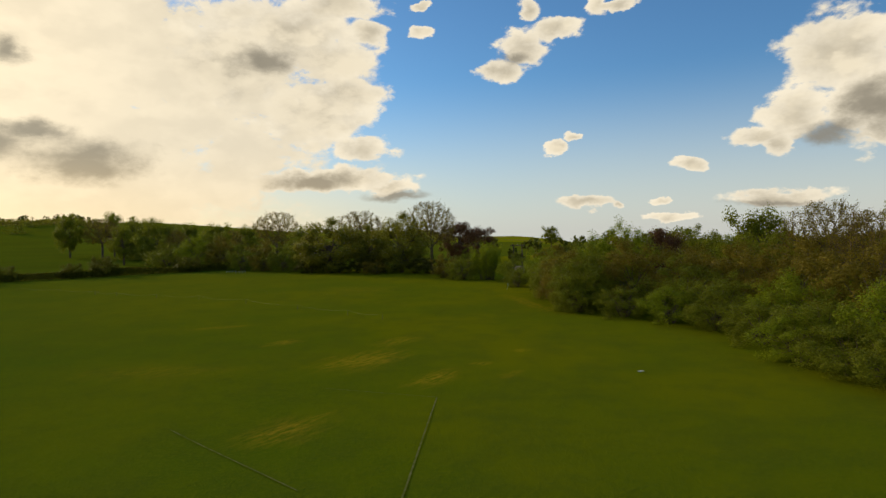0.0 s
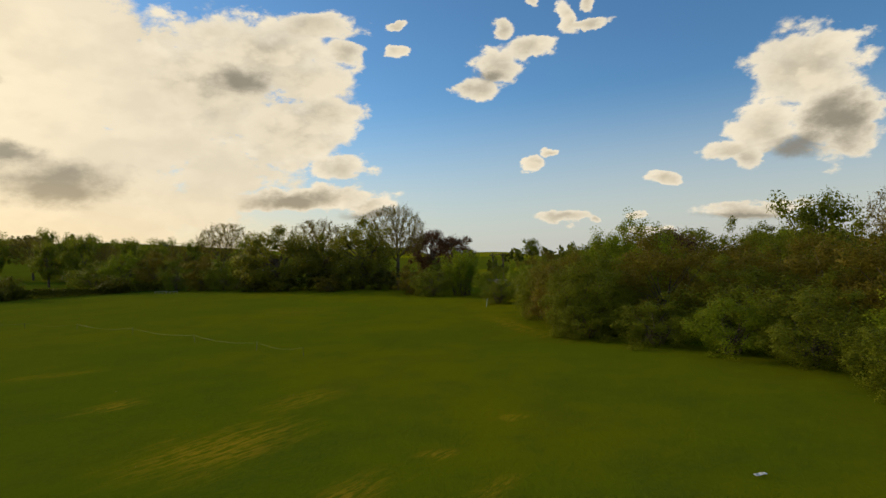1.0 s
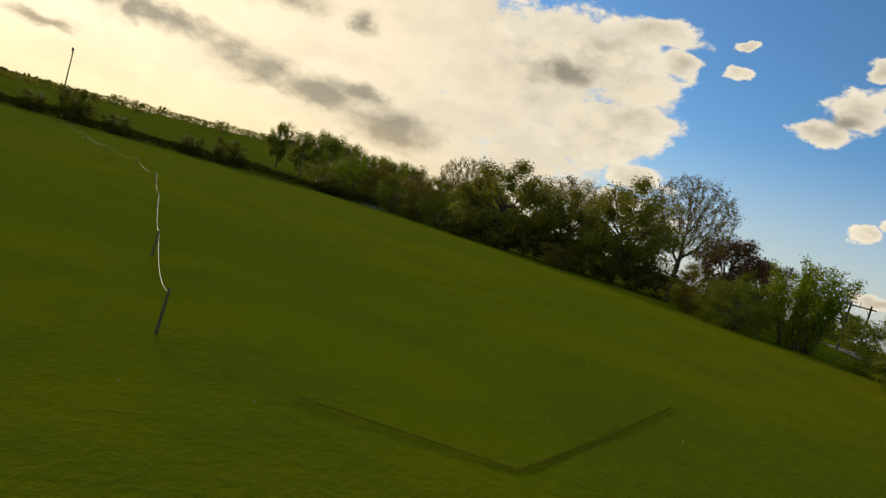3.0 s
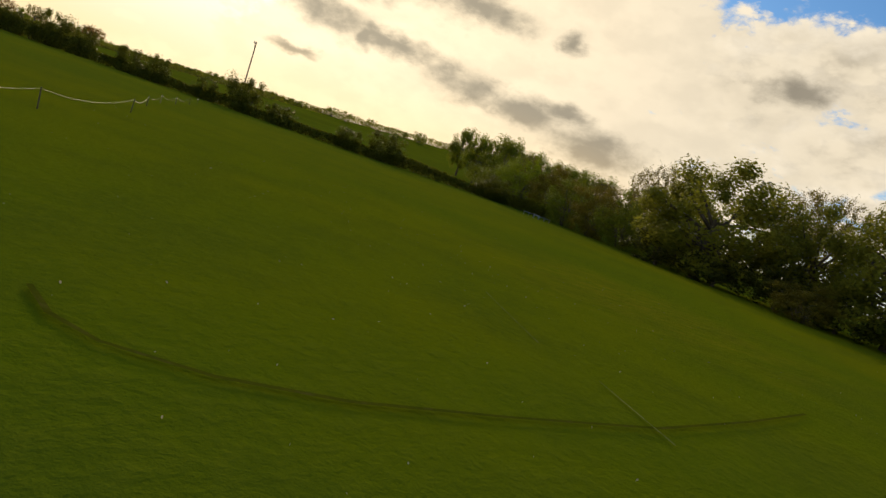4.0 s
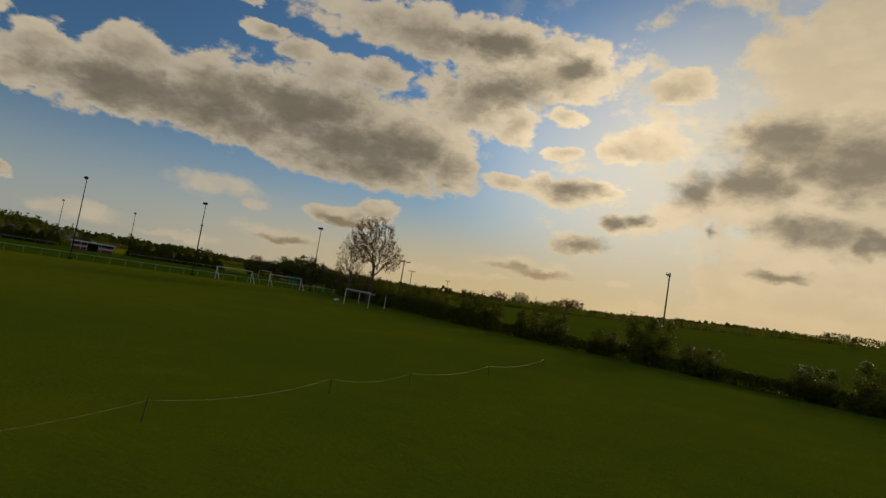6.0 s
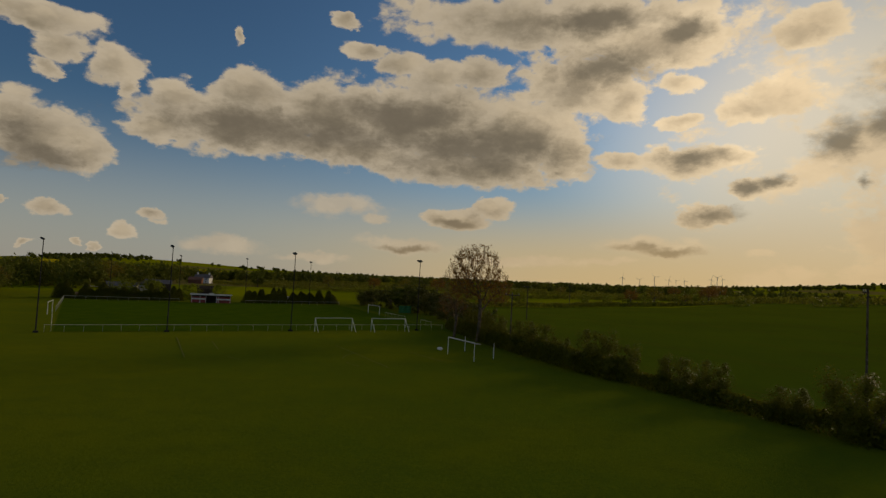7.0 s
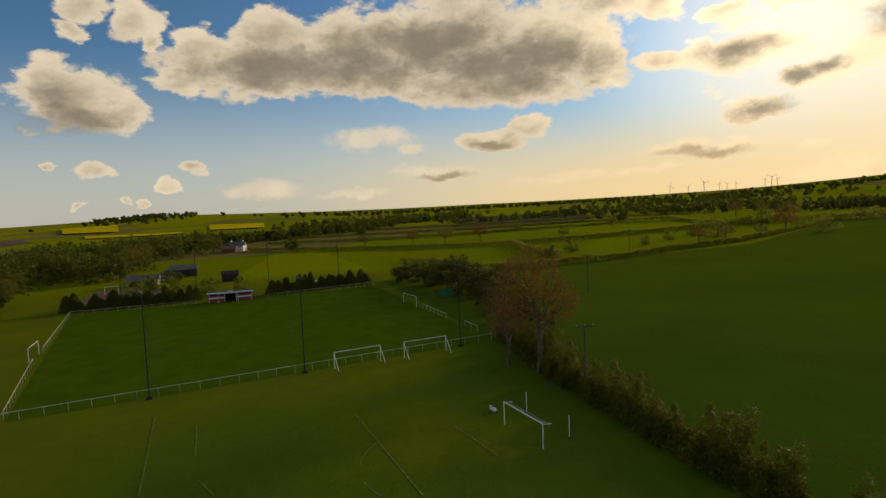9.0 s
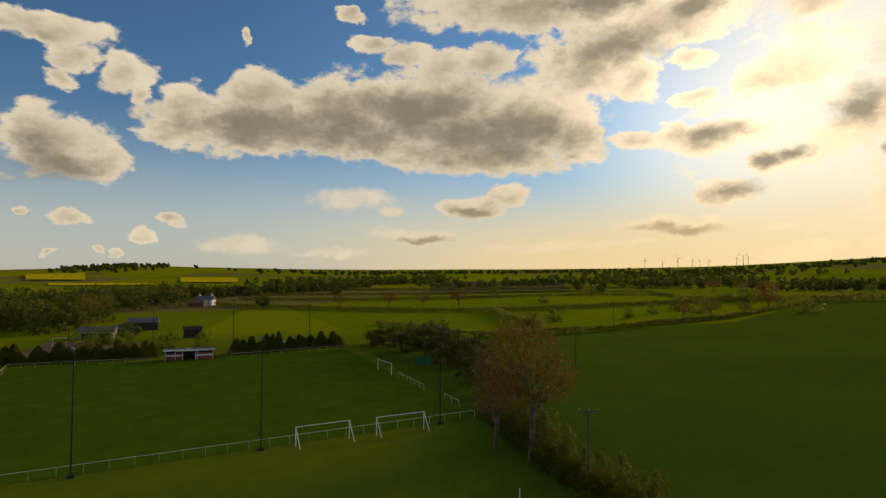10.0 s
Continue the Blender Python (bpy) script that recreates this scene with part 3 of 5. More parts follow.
def cards(name, centres, sizes, material, parent, label="", stuff=False, upright=0.0, outward=None):
    """Leaf blades: one small bent lozenge at each centre, turned at random or laid on the outside of its clump."""
    k = len(centres)
    a = rng.normal(size=(k, 3))
    a[:, 2] *= 1 - upright
    if outward is not None:
        lay = outward / (np.linalg.norm(outward, axis=1, keepdims=True) + 1e-9) + rng.normal(size=(k, 3)) * 0.33
        a = np.cross(lay, a)
    a /= np.linalg.norm(a, axis=1, keepdims=True)
    b = np.cross(a, rng.normal(size=(k, 3)) if outward is None else lay)
    b /= np.linalg.norm(b, axis=1, keepdims=True) + 1e-9
    c = np.cross(a, b)
    s = np.asarray(sizes).reshape(-1, 1)
    v = np.stack([centres + a * s, centres + b * s * 0.55 + c * s * 0.15, centres - a * s, centres - b * s * 0.55 + c * s * 0.15], 1).reshape(-1, 3)
    me = bpy.data.meshes.new(name)
    me.vertices.add(4 * k)
    me.vertices.foreach_set("co", v.astype(np.float32).ravel())
    me.loops.add(4 * k)
    me.loops.foreach_set("vertex_index", np.arange(4 * k, dtype=np.int32))
    me.polygons.add(k)
    me.polygons.foreach_set("loop_start", np.arange(0, 4 * k, 4, dtype=np.int32))
    me.update(calc_edges=True)
    me.materials.append(material)
    ob = new(name, me)
    if parent is not None:
        ob.parent = parent
    if label:
        ob["label"] = label
    if stuff:
        ob["kind"] = "stuff"
    return ob


def tubes(name, segments, material, parent, sides=5, label=""):
    """Tapered limbs from (start, start radius, end, end radius)."""
    vs, fs = [], []
    for p, r, q, s in segments:
        p, q = Vector(p), Vector(q)
        d = (q - p).normalized()
        u = d.orthogonal().normalized()
        w = d.cross(u)
        o = len(vs)
        for i in range(sides):
            t = 2 * math.pi * i / sides
            e = u * math.cos(t) + w * math.sin(t)
            vs += [tuple(p + e * r), tuple(q + e * s)]
        for i in range(sides):
            j = (i + 1) % sides
            fs.append((o + 2 * i, o + 2 * j, o + 2 * j + 1, o + 2 * i + 1))
        fs.append(tuple(o + 2 * i + 1 for i in range(sides)))
    return mesh_object(name, vs, fs, material, parent, label, smooth=True)


def crown_points(count, clumps, radius, mid, half, hollow=0.35, spread_by=0.17, lump=0.25, faces=False):
    """Leaf centres in clumps inside an uneven egg."""
    c = rng.normal(size=(clumps, 3))
    c /= np.linalg.norm(c, axis=1, keepdims=True)
    reach = hollow + (1 - hollow) * rng.random((clumps, 1)) ** 0.45
    bulge = np.array([1 + lump * noise.noise((2.1 * x, 2.1 * y, 2.1 * z + 5)) * 2 for x, y, z in c]).reshape(-1, 1)
    c = c * reach * bulge
    pick = rng.integers(0, clumps, count)
    away = rng.normal(size=(count, 3))
    away /= np.linalg.norm(away, axis=1, keepdims=True)
    p = c[pick] + away * (rng.random((count, 1)) ** 0.45) * 1.75 * spread_by * (0.6 + 0.8 * rng.random((clumps, 1))[pick])
    # keep to the wanted reach and height
    side, rise = np.quantile(np.hypot(p[:, 0], p[:, 1]), 0.97), np.quantile(p[:, 2], 0.985)
    scale = np.array([1 / side, 1 / side, 1 / rise])
    c, p = c * scale, p * scale
    face = away + 0.7 * p / (np.linalg.norm(p, axis=1, keepdims=True) + 1e-9)
    p = p * np.array([radius, radius, half]) + np.array([0, 0, mid])
    if faces:
        return c * np.array([radius, radius, half]) + np.array([0, 0, mid]), p, face
    return c * np.array([radius, radius, half]) + np.array([0, 0, mid]), p


def limbs_to(points, trunk_top, fork, r):
    segs = []
    for q in points:
        q = Vector(q)
        a = Vector((0, 0, fork + (trunk_top - fork) * rng.random()))
        m = a.lerp(q, 0.5) + Vector(rng.normal(size=3) * 0.25)
        segs += [(a, r * 0.45, m, r * 0.28), (m, r * 0.28, q, r * 0.08)]
    return segs


def grown(seed, lobes, count=900, fork=2.6, reach=0.36, tip=0.012, trunk_r=0.26):
    """A bare tree: branches that grow towards evenly strewn buds inside the lobes of its crown."""
    g = np.random.default_rng(seed)
    buds = []
    while len(buds) < count:
        cx, cy, cz, rx, ry, rz = lobes[g.integers(len(lobes))]
        v = g.normal(size=3)
        v *= g.random() ** 0.28 / np.linalg.norm(v)
        if v[2] > -0.75:
            buds.append((cx + v[0] * rx, cy + v[1] * ry, cz + v[2] * rz))
    buds = np.array(buds)
    nodes, parents, prev = [np.array([0.0, 0.0, -0.2])], [-1], 0
    while nodes[-1][2] < fork:
        nodes.append(nodes[-1] + np.array([g.normal() * 0.05, g.normal() * 0.05, reach]))
        parents.append(len(nodes) - 2)
    near, gap = np.zeros(len(buds), int), np.full(len(buds), 1e9)
    fresh, alive = list(range(len(nodes))), np.ones(len(buds), bool)
    for turn in range(70):
        for i in fresh:
            d = np.linalg.norm(buds - nodes[i], axis=1)
            closer = d < gap
            near[closer], gap[closer] = i, d[closer]
        alive &= gap > reach * 1.3
        if not alive.any():
            break
        fresh = []
        for i in np.unique(near[alive]):
            pull = buds[alive & (near == i)] - nodes[i]
            pull = (pull / np.linalg.norm(pull, axis=1, keepdims=True)).mean(axis=0) + g.normal(size=3) * 0.16 + np.array([0, 0, 0.12])
            nodes.append(nodes[i] + reach * pull / (np.linalg.norm(pull) + 1e-9))
            parents.append(int(i))
            fresh.append(len(nodes) - 1)
    # thickness: a limb carries as much wood as its branches together
    load = np.zeros(len(nodes))
    for i in range(len(nodes) - 1, 0, -1):
        load[i] = max(load[i], tip ** 1.9)
        load[parents[i]] += load[i]
    thick = load ** (1 / 1.9)
    thick *= (trunk_r / thick[0]) ** np.clip((thick / thick[0]) ** 0.35, 0, 1)
    trunk, twigs = [], []
    for i in range(1, len(nodes)):
        p, q = Vector(nodes[parents[i]]), Vector(nodes[i])
        (trunk if thick[i] > 0.07 else twigs).append((p, thick[parents[i]] if parents[i] else trunk_r * 1.15, q, thick[i]))
    for p, r, q, s in list(twigs):
        if r < 3.2 * tip:
            d = (q - p).normalized()
            for k in range(2):
                e = (d + Vector(g.normal(size=3) * 0.55) + Vector((0, 0, 0.3))).normalized()
                twigs.append((q, tip * 0.9, q + e * g.uniform(0.3, 0.75), tip * 0.5))
    return trunk, twigs


def build_leafy(kind, ob):
    """Trees of unit size: 10 high, 5 in radius; bushes leafy to the ground."""
    if kind == "chestnut":
        clumps, p, face = crown_points(26000, 120, 5.0, 5.3, 4.8, 0.5, 0.12, 0.26, True)
        tubes("trunk", [((0, 0, -0.3), 0.42, (0.05, 0, 2.2), 0.34), ((0.05, 0, 2.2), 0.34, (0, 0.1, 5.5), 0.2)] + limbs_to(clumps[:40], 5.2, 1.6, 0.3), BARK, ob)
        p, face = p[p[:, 2] > 0.3], face[p[:, 2] > 0.3]
        cards("crown", p, rng.uniform(0.09, 0.17, len(p)), LEAF_DARK, ob, outward=face)
        top = p[(p[:, 2] > 3.0) & (np.hypot(p[:, 0], p[:, 1]) > 2.6)][:520]
        cards("blossom", top + np.array([0, 0, 0.12]), np.full(len(top), 0.13), BLOSSOM, ob, "pale upright blossom candles", upright=0.2)
    elif kind == "oak":
        clumps, p, face = crown_points(13000, 80, 5.0, 5.5, 4.5, 0.4, 0.13, 0.30, True)
        tubes("trunk", [((0, 0, -0.3), 0.36, (0, 0, 3.0), 0.28), ((0, 0, 3.0), 0.28, (0, 0.1, 6.5), 0.14)] + limbs_to(clumps[:46], 6.2, 2.4, 0.26), BARK, ob)
        cards("crown", p, rng.uniform(0.11, 0.21, len(p)), LEAF_MID, ob, outward=face)
    elif kind == "beech":
        clumps, p, face = crown_points(12000, 80, 5.0, 5.6, 4.4, 0.5, 0.14, 0.22, True)
        tubes("trunk", [((0, 0, -0.3), 0.40, (0, 0, 2.6), 0.3), ((0, 0, 2.6), 0.3, (0, 0, 6.0), 0.15)] + limbs_to(clumps[:30], 5.5, 2.0, 0.26), BARK, ob)
        cards("crown", p, rng.uniform(0.10, 0.21, len(p)), LEAF_COPPER, ob, outward=face)
    elif kind in ("bush", "fresh_bush", "olive_bush"):
        clumps, p, face = crown_points(17000, 120, 5.0, 4.6, 5.4, 0.5, 0.115, 0.25, True)
        p, face = p[p[:, 2] > 0.05], face[p[:, 2] > 0.05]
        leaf = {"bush": LEAF_MID, "fresh_bush": LEAF_FRESH, "olive_bush": LEAF_OLIVE}[kind]
        stems = [((0.5 * math.cos(i), 0.5 * math.sin(i), -0.3), 0.13, (1.6 * math.cos(i), 1.6 * math.sin(i), 3.6), 0.07) for i in range(7)]
        tubes("trunk", stems + limbs_to(clumps[:34], 3.6, 0.8, 0.16), BARK, ob, 4)
        cards("crown", p, rng.uniform(0.08, 0.15, len(p)), leaf, ob, outward=face)
    elif kind == "hedge_bush":
        clumps, p, face = crown_points(10000, 70, 5.0, 4.6, 5.4, 0.4, 0.16, 0.3, True)
        p, face = p[p[:, 2] > 0.05], face[p[:, 2] > 0.05]
        stems = [((0.5 * math.cos(i), 0.5 * math.sin(i), -0.3), 0.16, (1.4 * math.cos(i), 1.4 * math.sin(i), 4.2), 0.08) for i in range(6)]
        tubes("trunk", stems + limbs_to(clumps[:24], 4.0, 0.8, 0.18), BARK, ob, 4)
        cards("crown", p, rng.uniform(0.14, 0.26, len(p)), LEAF_HEDGE, ob, outward=face)
    elif kind == "spray_bush":
        shoots, p = [], []
        for i in range(38):
            a, out, high = i * 2.4, rng.uniform(0.8, 4.4), rng.uniform(5.5, 10)
            prev = Vector((0.4 * out * math.cos(a), 0.4 * out * math.sin(a), -0.2))
            for k in range(1, 8):
                f = k / 7
                q = Vector((out * math.cos(a) * (0.4 + 0.6 * f ** 1.3) + rng.normal() * 0.1, out * math.sin(a) * (0.4 + 0.6 * f ** 1.3) + rng.normal() * 0.1, high * f * (1.06 - 0.012 * out * f * out)))
                shoots.append((prev, 0.07 * (1.1 - f) + 0.012, q, 0.07 * (0.96 - f) + 0.012))
                m = 10 + 14 * k
                along = rng.random((m, 1))
                p.append(np.array(prev) * (1 - along) + np.array(q) * along + np.clip(rng.normal(size=(m, 3)), -1.6, 1.6) * (0.75 - 0.45 * f))
                prev = q
        tubes("trunk", shoots, TWIG, ob, 4)
        p = np.concatenate(p)
        cards("crown", p[p[:, 2] > 0.1], rng.uniform(0.08, 0.16, int((p[:, 2] > 0.1).sum())), LEAF_FRESH, ob)
    elif kind == "conifer":
        k = 5200
        h = rng.random(k) ** 1.25
        ang, rad = rng.random(k) * 2 * np.pi, (1 - h) ** 0.5 * (0.55 + 0.45 * rng.random(k)) * (1 + 0.22 * np.sin(h * 60))
        p = np.stack([3.6 * rad * np.cos(ang), 3.6 * rad * np.sin(ang), 0.3 + 9.7 * h], 1)
        tubes("trunk", [((0, 0, -0.3), 0.25, (0, 0, 9.4), 0.03)], BARK, ob)
        cards("crown", p, rng.uniform(0.16, 0.32, k), NEEDLE, ob)
    elif kind == "far_tree":
        clumps, p, face = crown_points(4200, 46, 5.0, 5.8, 4.2, 0.45, 0.15, 0.3, True)
        tubes("trunk", [((0, 0, -0.5), 0.4, (0, 0, 5.5), 0.2)] + limbs_to(clumps[:8], 5.0, 2.0, 0.3), BARK, ob, 4)
        cards("crown", p, rng.uniform(0.17, 0.34, len(p)), FAR_WOOD, ob, outward=face)
    elif kind in ("far_bush", "thorn"):
        clumps, p, face = crown_points(3600, 42, 5.0, 4.7, 5.3, 0.45, 0.16, 0.3, True)
        p, face = p[p[:, 2] > 0.0], face[p[:, 2] > 0.0]
        tubes("trunk", [((0, 0, -0.5), 0.3, (0.3, 0, 4.5), 0.1)] + limbs_to(clumps[:8], 4.0, 1.0, 0.25), BARK, ob, 4)
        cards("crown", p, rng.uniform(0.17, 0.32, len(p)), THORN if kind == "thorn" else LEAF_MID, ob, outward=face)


def build_bare(kind, ob):
    round_head = [(0, 0, 6.1, 4.5, 4.5, 3.4), (0, 0, 6.6, 4.3, 4.3, 3.0), (0.8, -0.6, 5.0, 4.0, 4.0, 2.2)]
    two_heads = [(0.6, 0, 7.6, 4.0, 4.0, 2.4), (2.0, 1.0, 5.6, 2.6, 2.4, 1.6), (-2.4, -0.6, 5.4, 2.4, 2.6, 2.0)]
    slim_head = [(0, 0, 6.2, 3.6, 3.6, 3.8), (-1.4, 0.6, 4.2, 3.2, 2.8, 1.8)]
    seed, lobes, leaf, count, buds = {"ash": (3, round_head, LEAF_OLIVE, 15000, 1350), "poplar": (11, slim_head, LEAF_RUST, 3500, 800), "willow": (21, two_heads, LEAF_RUST, 7500, 1250),
                                      "far_ash": (8, round_head, LEAF_OLIVE, 1100, 170), "far_rust": (9, round_head, LEAF_RUST, 1300, 170)}[kind]
    far = kind.startswith("far")
    trunk, twigs = grown(seed, lobes, buds, 2.2 if kind == "ash" else 2.8, 0.5 if far else 0.34, 0.02 if far else 0.011)
    tubes("trunk", trunk, BARK, ob, 6)
    tubes("branchwork", twigs, TWIG, ob, 3)["kind"] = "stuff"
    ends = np.array([(*a, *b) for a, r, b, _ in twigs if r < 0.06])
    pick, along = rng.integers(0, len(ends), count), rng.random((count, 1))
    p = ends[pick, :3] * (1 - along) + ends[pick, 3:] * along + np.clip(rng.normal(size=(count, 3)), -1.8, 1.8) * (0.35 if far else 0.12)
    cards("crown", p, rng.uniform(0.16, 0.30, count) if far else rng.uniform(0.04, 0.085, count) * (1.3 if kind == "willow" else 1.0), leaf, ob)


PLANTS = {}


def plant(kind, x, y, height, radius, label, category="tree", group="", sink=0.0):
    """A tree or bush; the first of a kind is built, the others share its meshes."""
    m = pose(x, y, land(x, y) - sink, 0, 0, rng.uniform(0, 360)) @ Matrix.Diagonal((radius / 5, radius / 5, height / 10, 1))
    name = {"tree": "tree", "bush": "bush", "conifer": "conifer"}[category]
    if kind in PLANTS:
        ob = copy_thing(PLANTS[kind], m)
        ob.matrix_basis = m
        for k in ("label", "category", "group"):
            if k in ob:
                del ob[k]
    else:
        ob = new(name)
        (build_bare if kind in ("ash", "poplar", "willow", "far_ash", "far_rust") else build_leafy)(kind, ob)
        ob.matrix_basis = m
        PLANTS[kind] = ob
    ob.name = name
    return tagged(ob, label, category, group)


# trees along the far side of the meadow
CHEST = "spreading chestnut in full dark leaf with pale blossom"
plant("chestnut", -24.0, 120.0, 10.0, 7.2, CHEST, group="trees along the meadow")
plant("chestnut", -16.2, 122.5, 8.6, 5.0, "dark full-leaved tree with low boughs in the tree line", group="trees along the meadow")
plant("chestnut", -9.3, 117.0, 10.7, 5.7, CHEST, group="trees along the meadow")
plant("ash", -45.0, 157.0, 14.4, 7.0, "tall ash just coming into leaf, branches still open", group="trees along the meadow")
plant("ash", -20.5, 140, 13.6, 6.8, "round-headed ash with fine bare twigs behind the chestnuts", group="trees along the meadow")
plant("ash", -3.6, 123, 14.8, 5.9, "tall pale-barked ash with open feathery crown", group="trees along the meadow")
plant("beech", 2.5, 140, 9.4, 5.0, "dark copper beech with purple-brown leaves", group="trees along the meadow")
plant("beech", 7.5, 150, 8.2, 4.4, "dark copper beech with purple-brown leaves", group="trees along the meadow")
plant("oak", -89, 163, 10.4, 4.2, "dark round tree at the foot of the hill", group="trees along the meadow")
plant("ash", -114, 196, 13.8, 6.6, "open-crowned tree with small new leaves", group="trees along the meadow")
plant("oak", -78, 157, 11.0, 4.2, "dark tall-crowned tree above the hedge", group="trees along the meadow")
plant("ash", -71, 156, 10.0, 3.6, "thin-crowned tree coming into leaf", group="trees along the meadow")
plant("oak", -57, 150, 8.6, 4.2, "dark-leaved tree in the field corner", group="trees along the meadow")
plant("ash", -60, 166, 9.6, 4.4, "open twiggy tree behind the corner thicket", group="trees along the meadow")
plant("oak", -34, 141, 9.2, 4.6, "dark-leaved tree behind the chestnuts", group="trees along the meadow")
for x, y, h, r in ((-126, 198, 13.6, 4.8), (-115, 205, 14.2, 4.6), (-105, 199, 11.5, 5.0), (-96, 192, 12.6, 5.6), (-87, 187, 10.6, 5.2), (-79, 182, 10.6, 5.6), (-69, 178, 10.4, 5.4), (-61, 180, 9.8, 5.0)):
    plant("oak", x, y, h, r, "full-leaved olive green tree in the belt below the hill", group="trees along the meadow")
for x, y, h, r in ((-99, 187, 4.0, 5.6), (-90, 181, 4.2, 5.6), (-82, 176, 4.4, 5.6),
                   (-73, 151, 4.2, 4.2), (-66, 148, 4.6, 4.4), (-72, 172, 4.6, 5.6)):
    plant("far_bush", x, y, h, r, "leafy undergrowth at the foot of the tree belt", "bush", "bushes along the meadow")
BUSH = "dense green hedge bush at the meadow's edge"
for x, y, h, r, kind in ((-68, 145, 6.4, 5.2, "bush"), (-60, 141, 7.4, 4.6, "fresh_bush"), (-53, 139, 7.2, 4.4, "olive_bush"), (-46, 133, 6.2, 3.8, "bush"),
                         (-40, 129, 6.0, 3.6, "olive_bush"), (-35, 127, 5.6, 3.6, "bush"), (-30, 126, 5.0, 3.4, "bush"), (-0.5, 102, 3.8, 2.8, "olive_bush"),
                         (3.4, 106, 4.2, 3.0, "bush"), (10.5, 92, 4.0, 3.0, "bush"), (9.5, 84, 2.4, 2.0, "bush"), (12.5, 86, 4.0, 2.6, "fresh_bush"),
                         (13.5, 80, 4.6, 2.6, "bush"), (17, 98, 5.0, 3.6, "olive_bush"), (24, 104, 5.6, 4.0, "bush"), (-14, 113, 2.6, 2.6, "olive_bush")):
    plant(kind, x, y, h, r, BUSH if kind == "bush" else ("bright fresh-leaved bush at the meadow's edge" if kind == "fresh_bush" else "brownish budding bush at the meadow's edge"),
          "bush", "bushes along the meadow")
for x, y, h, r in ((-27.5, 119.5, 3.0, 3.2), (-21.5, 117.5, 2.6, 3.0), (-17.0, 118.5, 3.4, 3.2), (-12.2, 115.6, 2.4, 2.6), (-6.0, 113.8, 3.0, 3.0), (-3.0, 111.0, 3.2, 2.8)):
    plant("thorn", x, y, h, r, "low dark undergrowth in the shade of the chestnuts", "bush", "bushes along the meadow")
plant("spray_bush", 6.2, 96.5, 6.2, 3.4, "young tree with long upright sprays of new leaf", "bush", "bushes along the meadow")
plant("bush", 2.2, 97.5, 3.6, 3.0, BUSH, "bush", "bushes along the meadow")

# the thicket along the near side
for x, y, h, r, kind in ((14.6, 71.8, 5.3, 3.2, "bush"), (12.8, 74.5, 3.4, 2.2, "olive_bush"), (15.4, 64.5, 5.6, 4.2, "bush"), (17.6, 69.5, 6.6, 4.4, "fresh_bush"), (20.8, 71, 8.0, 4.2, "fresh_bush"), (13.6, 59.8, 4.8, 3.2, "bush"),
                         (18.5, 60, 6.6, 4.2, "olive_bush"), (21.8, 55.0, 4.7, 4.4, "bush"), (22.6, 48.6, 3.9, 3.6, "bush"), (26.6, 55.5, 6.0, 4.4, "olive_bush"),
                         (28.0, 48.5, 6.8, 4.6, "olive_bush"), (24.6, 42.4, 4.4, 3.6, "fresh_bush"), (22.8, 36.4, 3.7, 3.2, "bush"), (27.8, 40.0, 6.6, 4.4, "olive_bush"),
                         (25.6, 33.0, 5.2, 3.6, "fresh_bush"), (23.6, 29.6, 3.0, 3.0, "bush"), (29, 30, 6.2, 4.4, "bush"), (25, 24, 4.6, 3.8, "bush"),
                         (24.5, 16, 4.4, 4.0, "olive_bush"), (17.0, 76.4, 5.4, 3.6, "bush"), (21.5, 82, 6.2, 3.8, "bush"), (33, 58, 6.4, 4.4, "bush")):
    plant(kind, x, y, h, r, {"bush": "dense dark green thicket bush", "fresh_bush": "light green leafy thicket bush", "olive_bush": "brown-green thicket shrub in bud"}[kind],
          "bush", "thicket beside the meadow")
for x, y, h, r, kind in ((12.6, 58.5, 2.6, 2.8, "bush"), (15.9, 54.6, 2.8, 2.8, "bush"), (18.6, 50.5, 3.0, 2.8, "fresh_bush"), (20.9, 46.7, 3.0, 2.8, "bush"), (21.4, 41.1, 3.0, 2.8, "bush"), (21.0, 35.7, 2.8, 2.8, "fresh_bush"), (21.5, 32.0, 2.8, 2.8, "bush"), (22.0, 29.5, 2.8, 2.8, "bush"),
                         (11.6, 69.2, 4.8, 2.7, "bush"), (12.4, 64.6, 5.4, 3.0, "olive_bush"), (12.6, 60.4, 5.0, 2.9, "bush"),
                         (29.5, 64.0, 6.6, 4.6, "bush"), (25.5, 63.0, 5.6, 4.2, "olive_bush"), (31.0, 71.5, 7.2, 4.4, "bush"), (36.0, 74.0, 7.0, 4.6, "fresh_bush")):
    plant(kind, x, y, h, r, {"bush": "low leafy bush skirting the thicket", "fresh_bush": "low fresh green bush skirting the thicket", "olive_bush": "brownish bush inside the thicket"}[kind],
          "bush", "thicket beside the meadow")
for i in range(34):
    k = i / 33
    x, y = 34 + 96 * k + rng.uniform(-6, 6), 112 + 30 * k + rng.uniform(-14, 26)
    plant(("far_tree", "far_bush", "thorn")[i % 3], x, y, rng.uniform(4.5, 7.5), rng.uniform(3.5, 5.5), "leafy field tree beyond the thicket" if i % 3 == 0 else "dark bush in a hedge beyond the thicket",
          "tree" if i % 3 == 0 else "bush", "trees behind the thicket")
plant("oak", 35, 67, 9.4, 3.8, "round-headed tree above the thicket", group="trees behind the thicket")
plant("ash", 35.5, 56, 10.8, 5.0, "half-bare tree standing in the thicket", group="trees behind the thicket")
plant("ash", 32.5, 45, 9.6, 4.2, "half-bare tree standing in the thicket", group="trees behind the thicket")
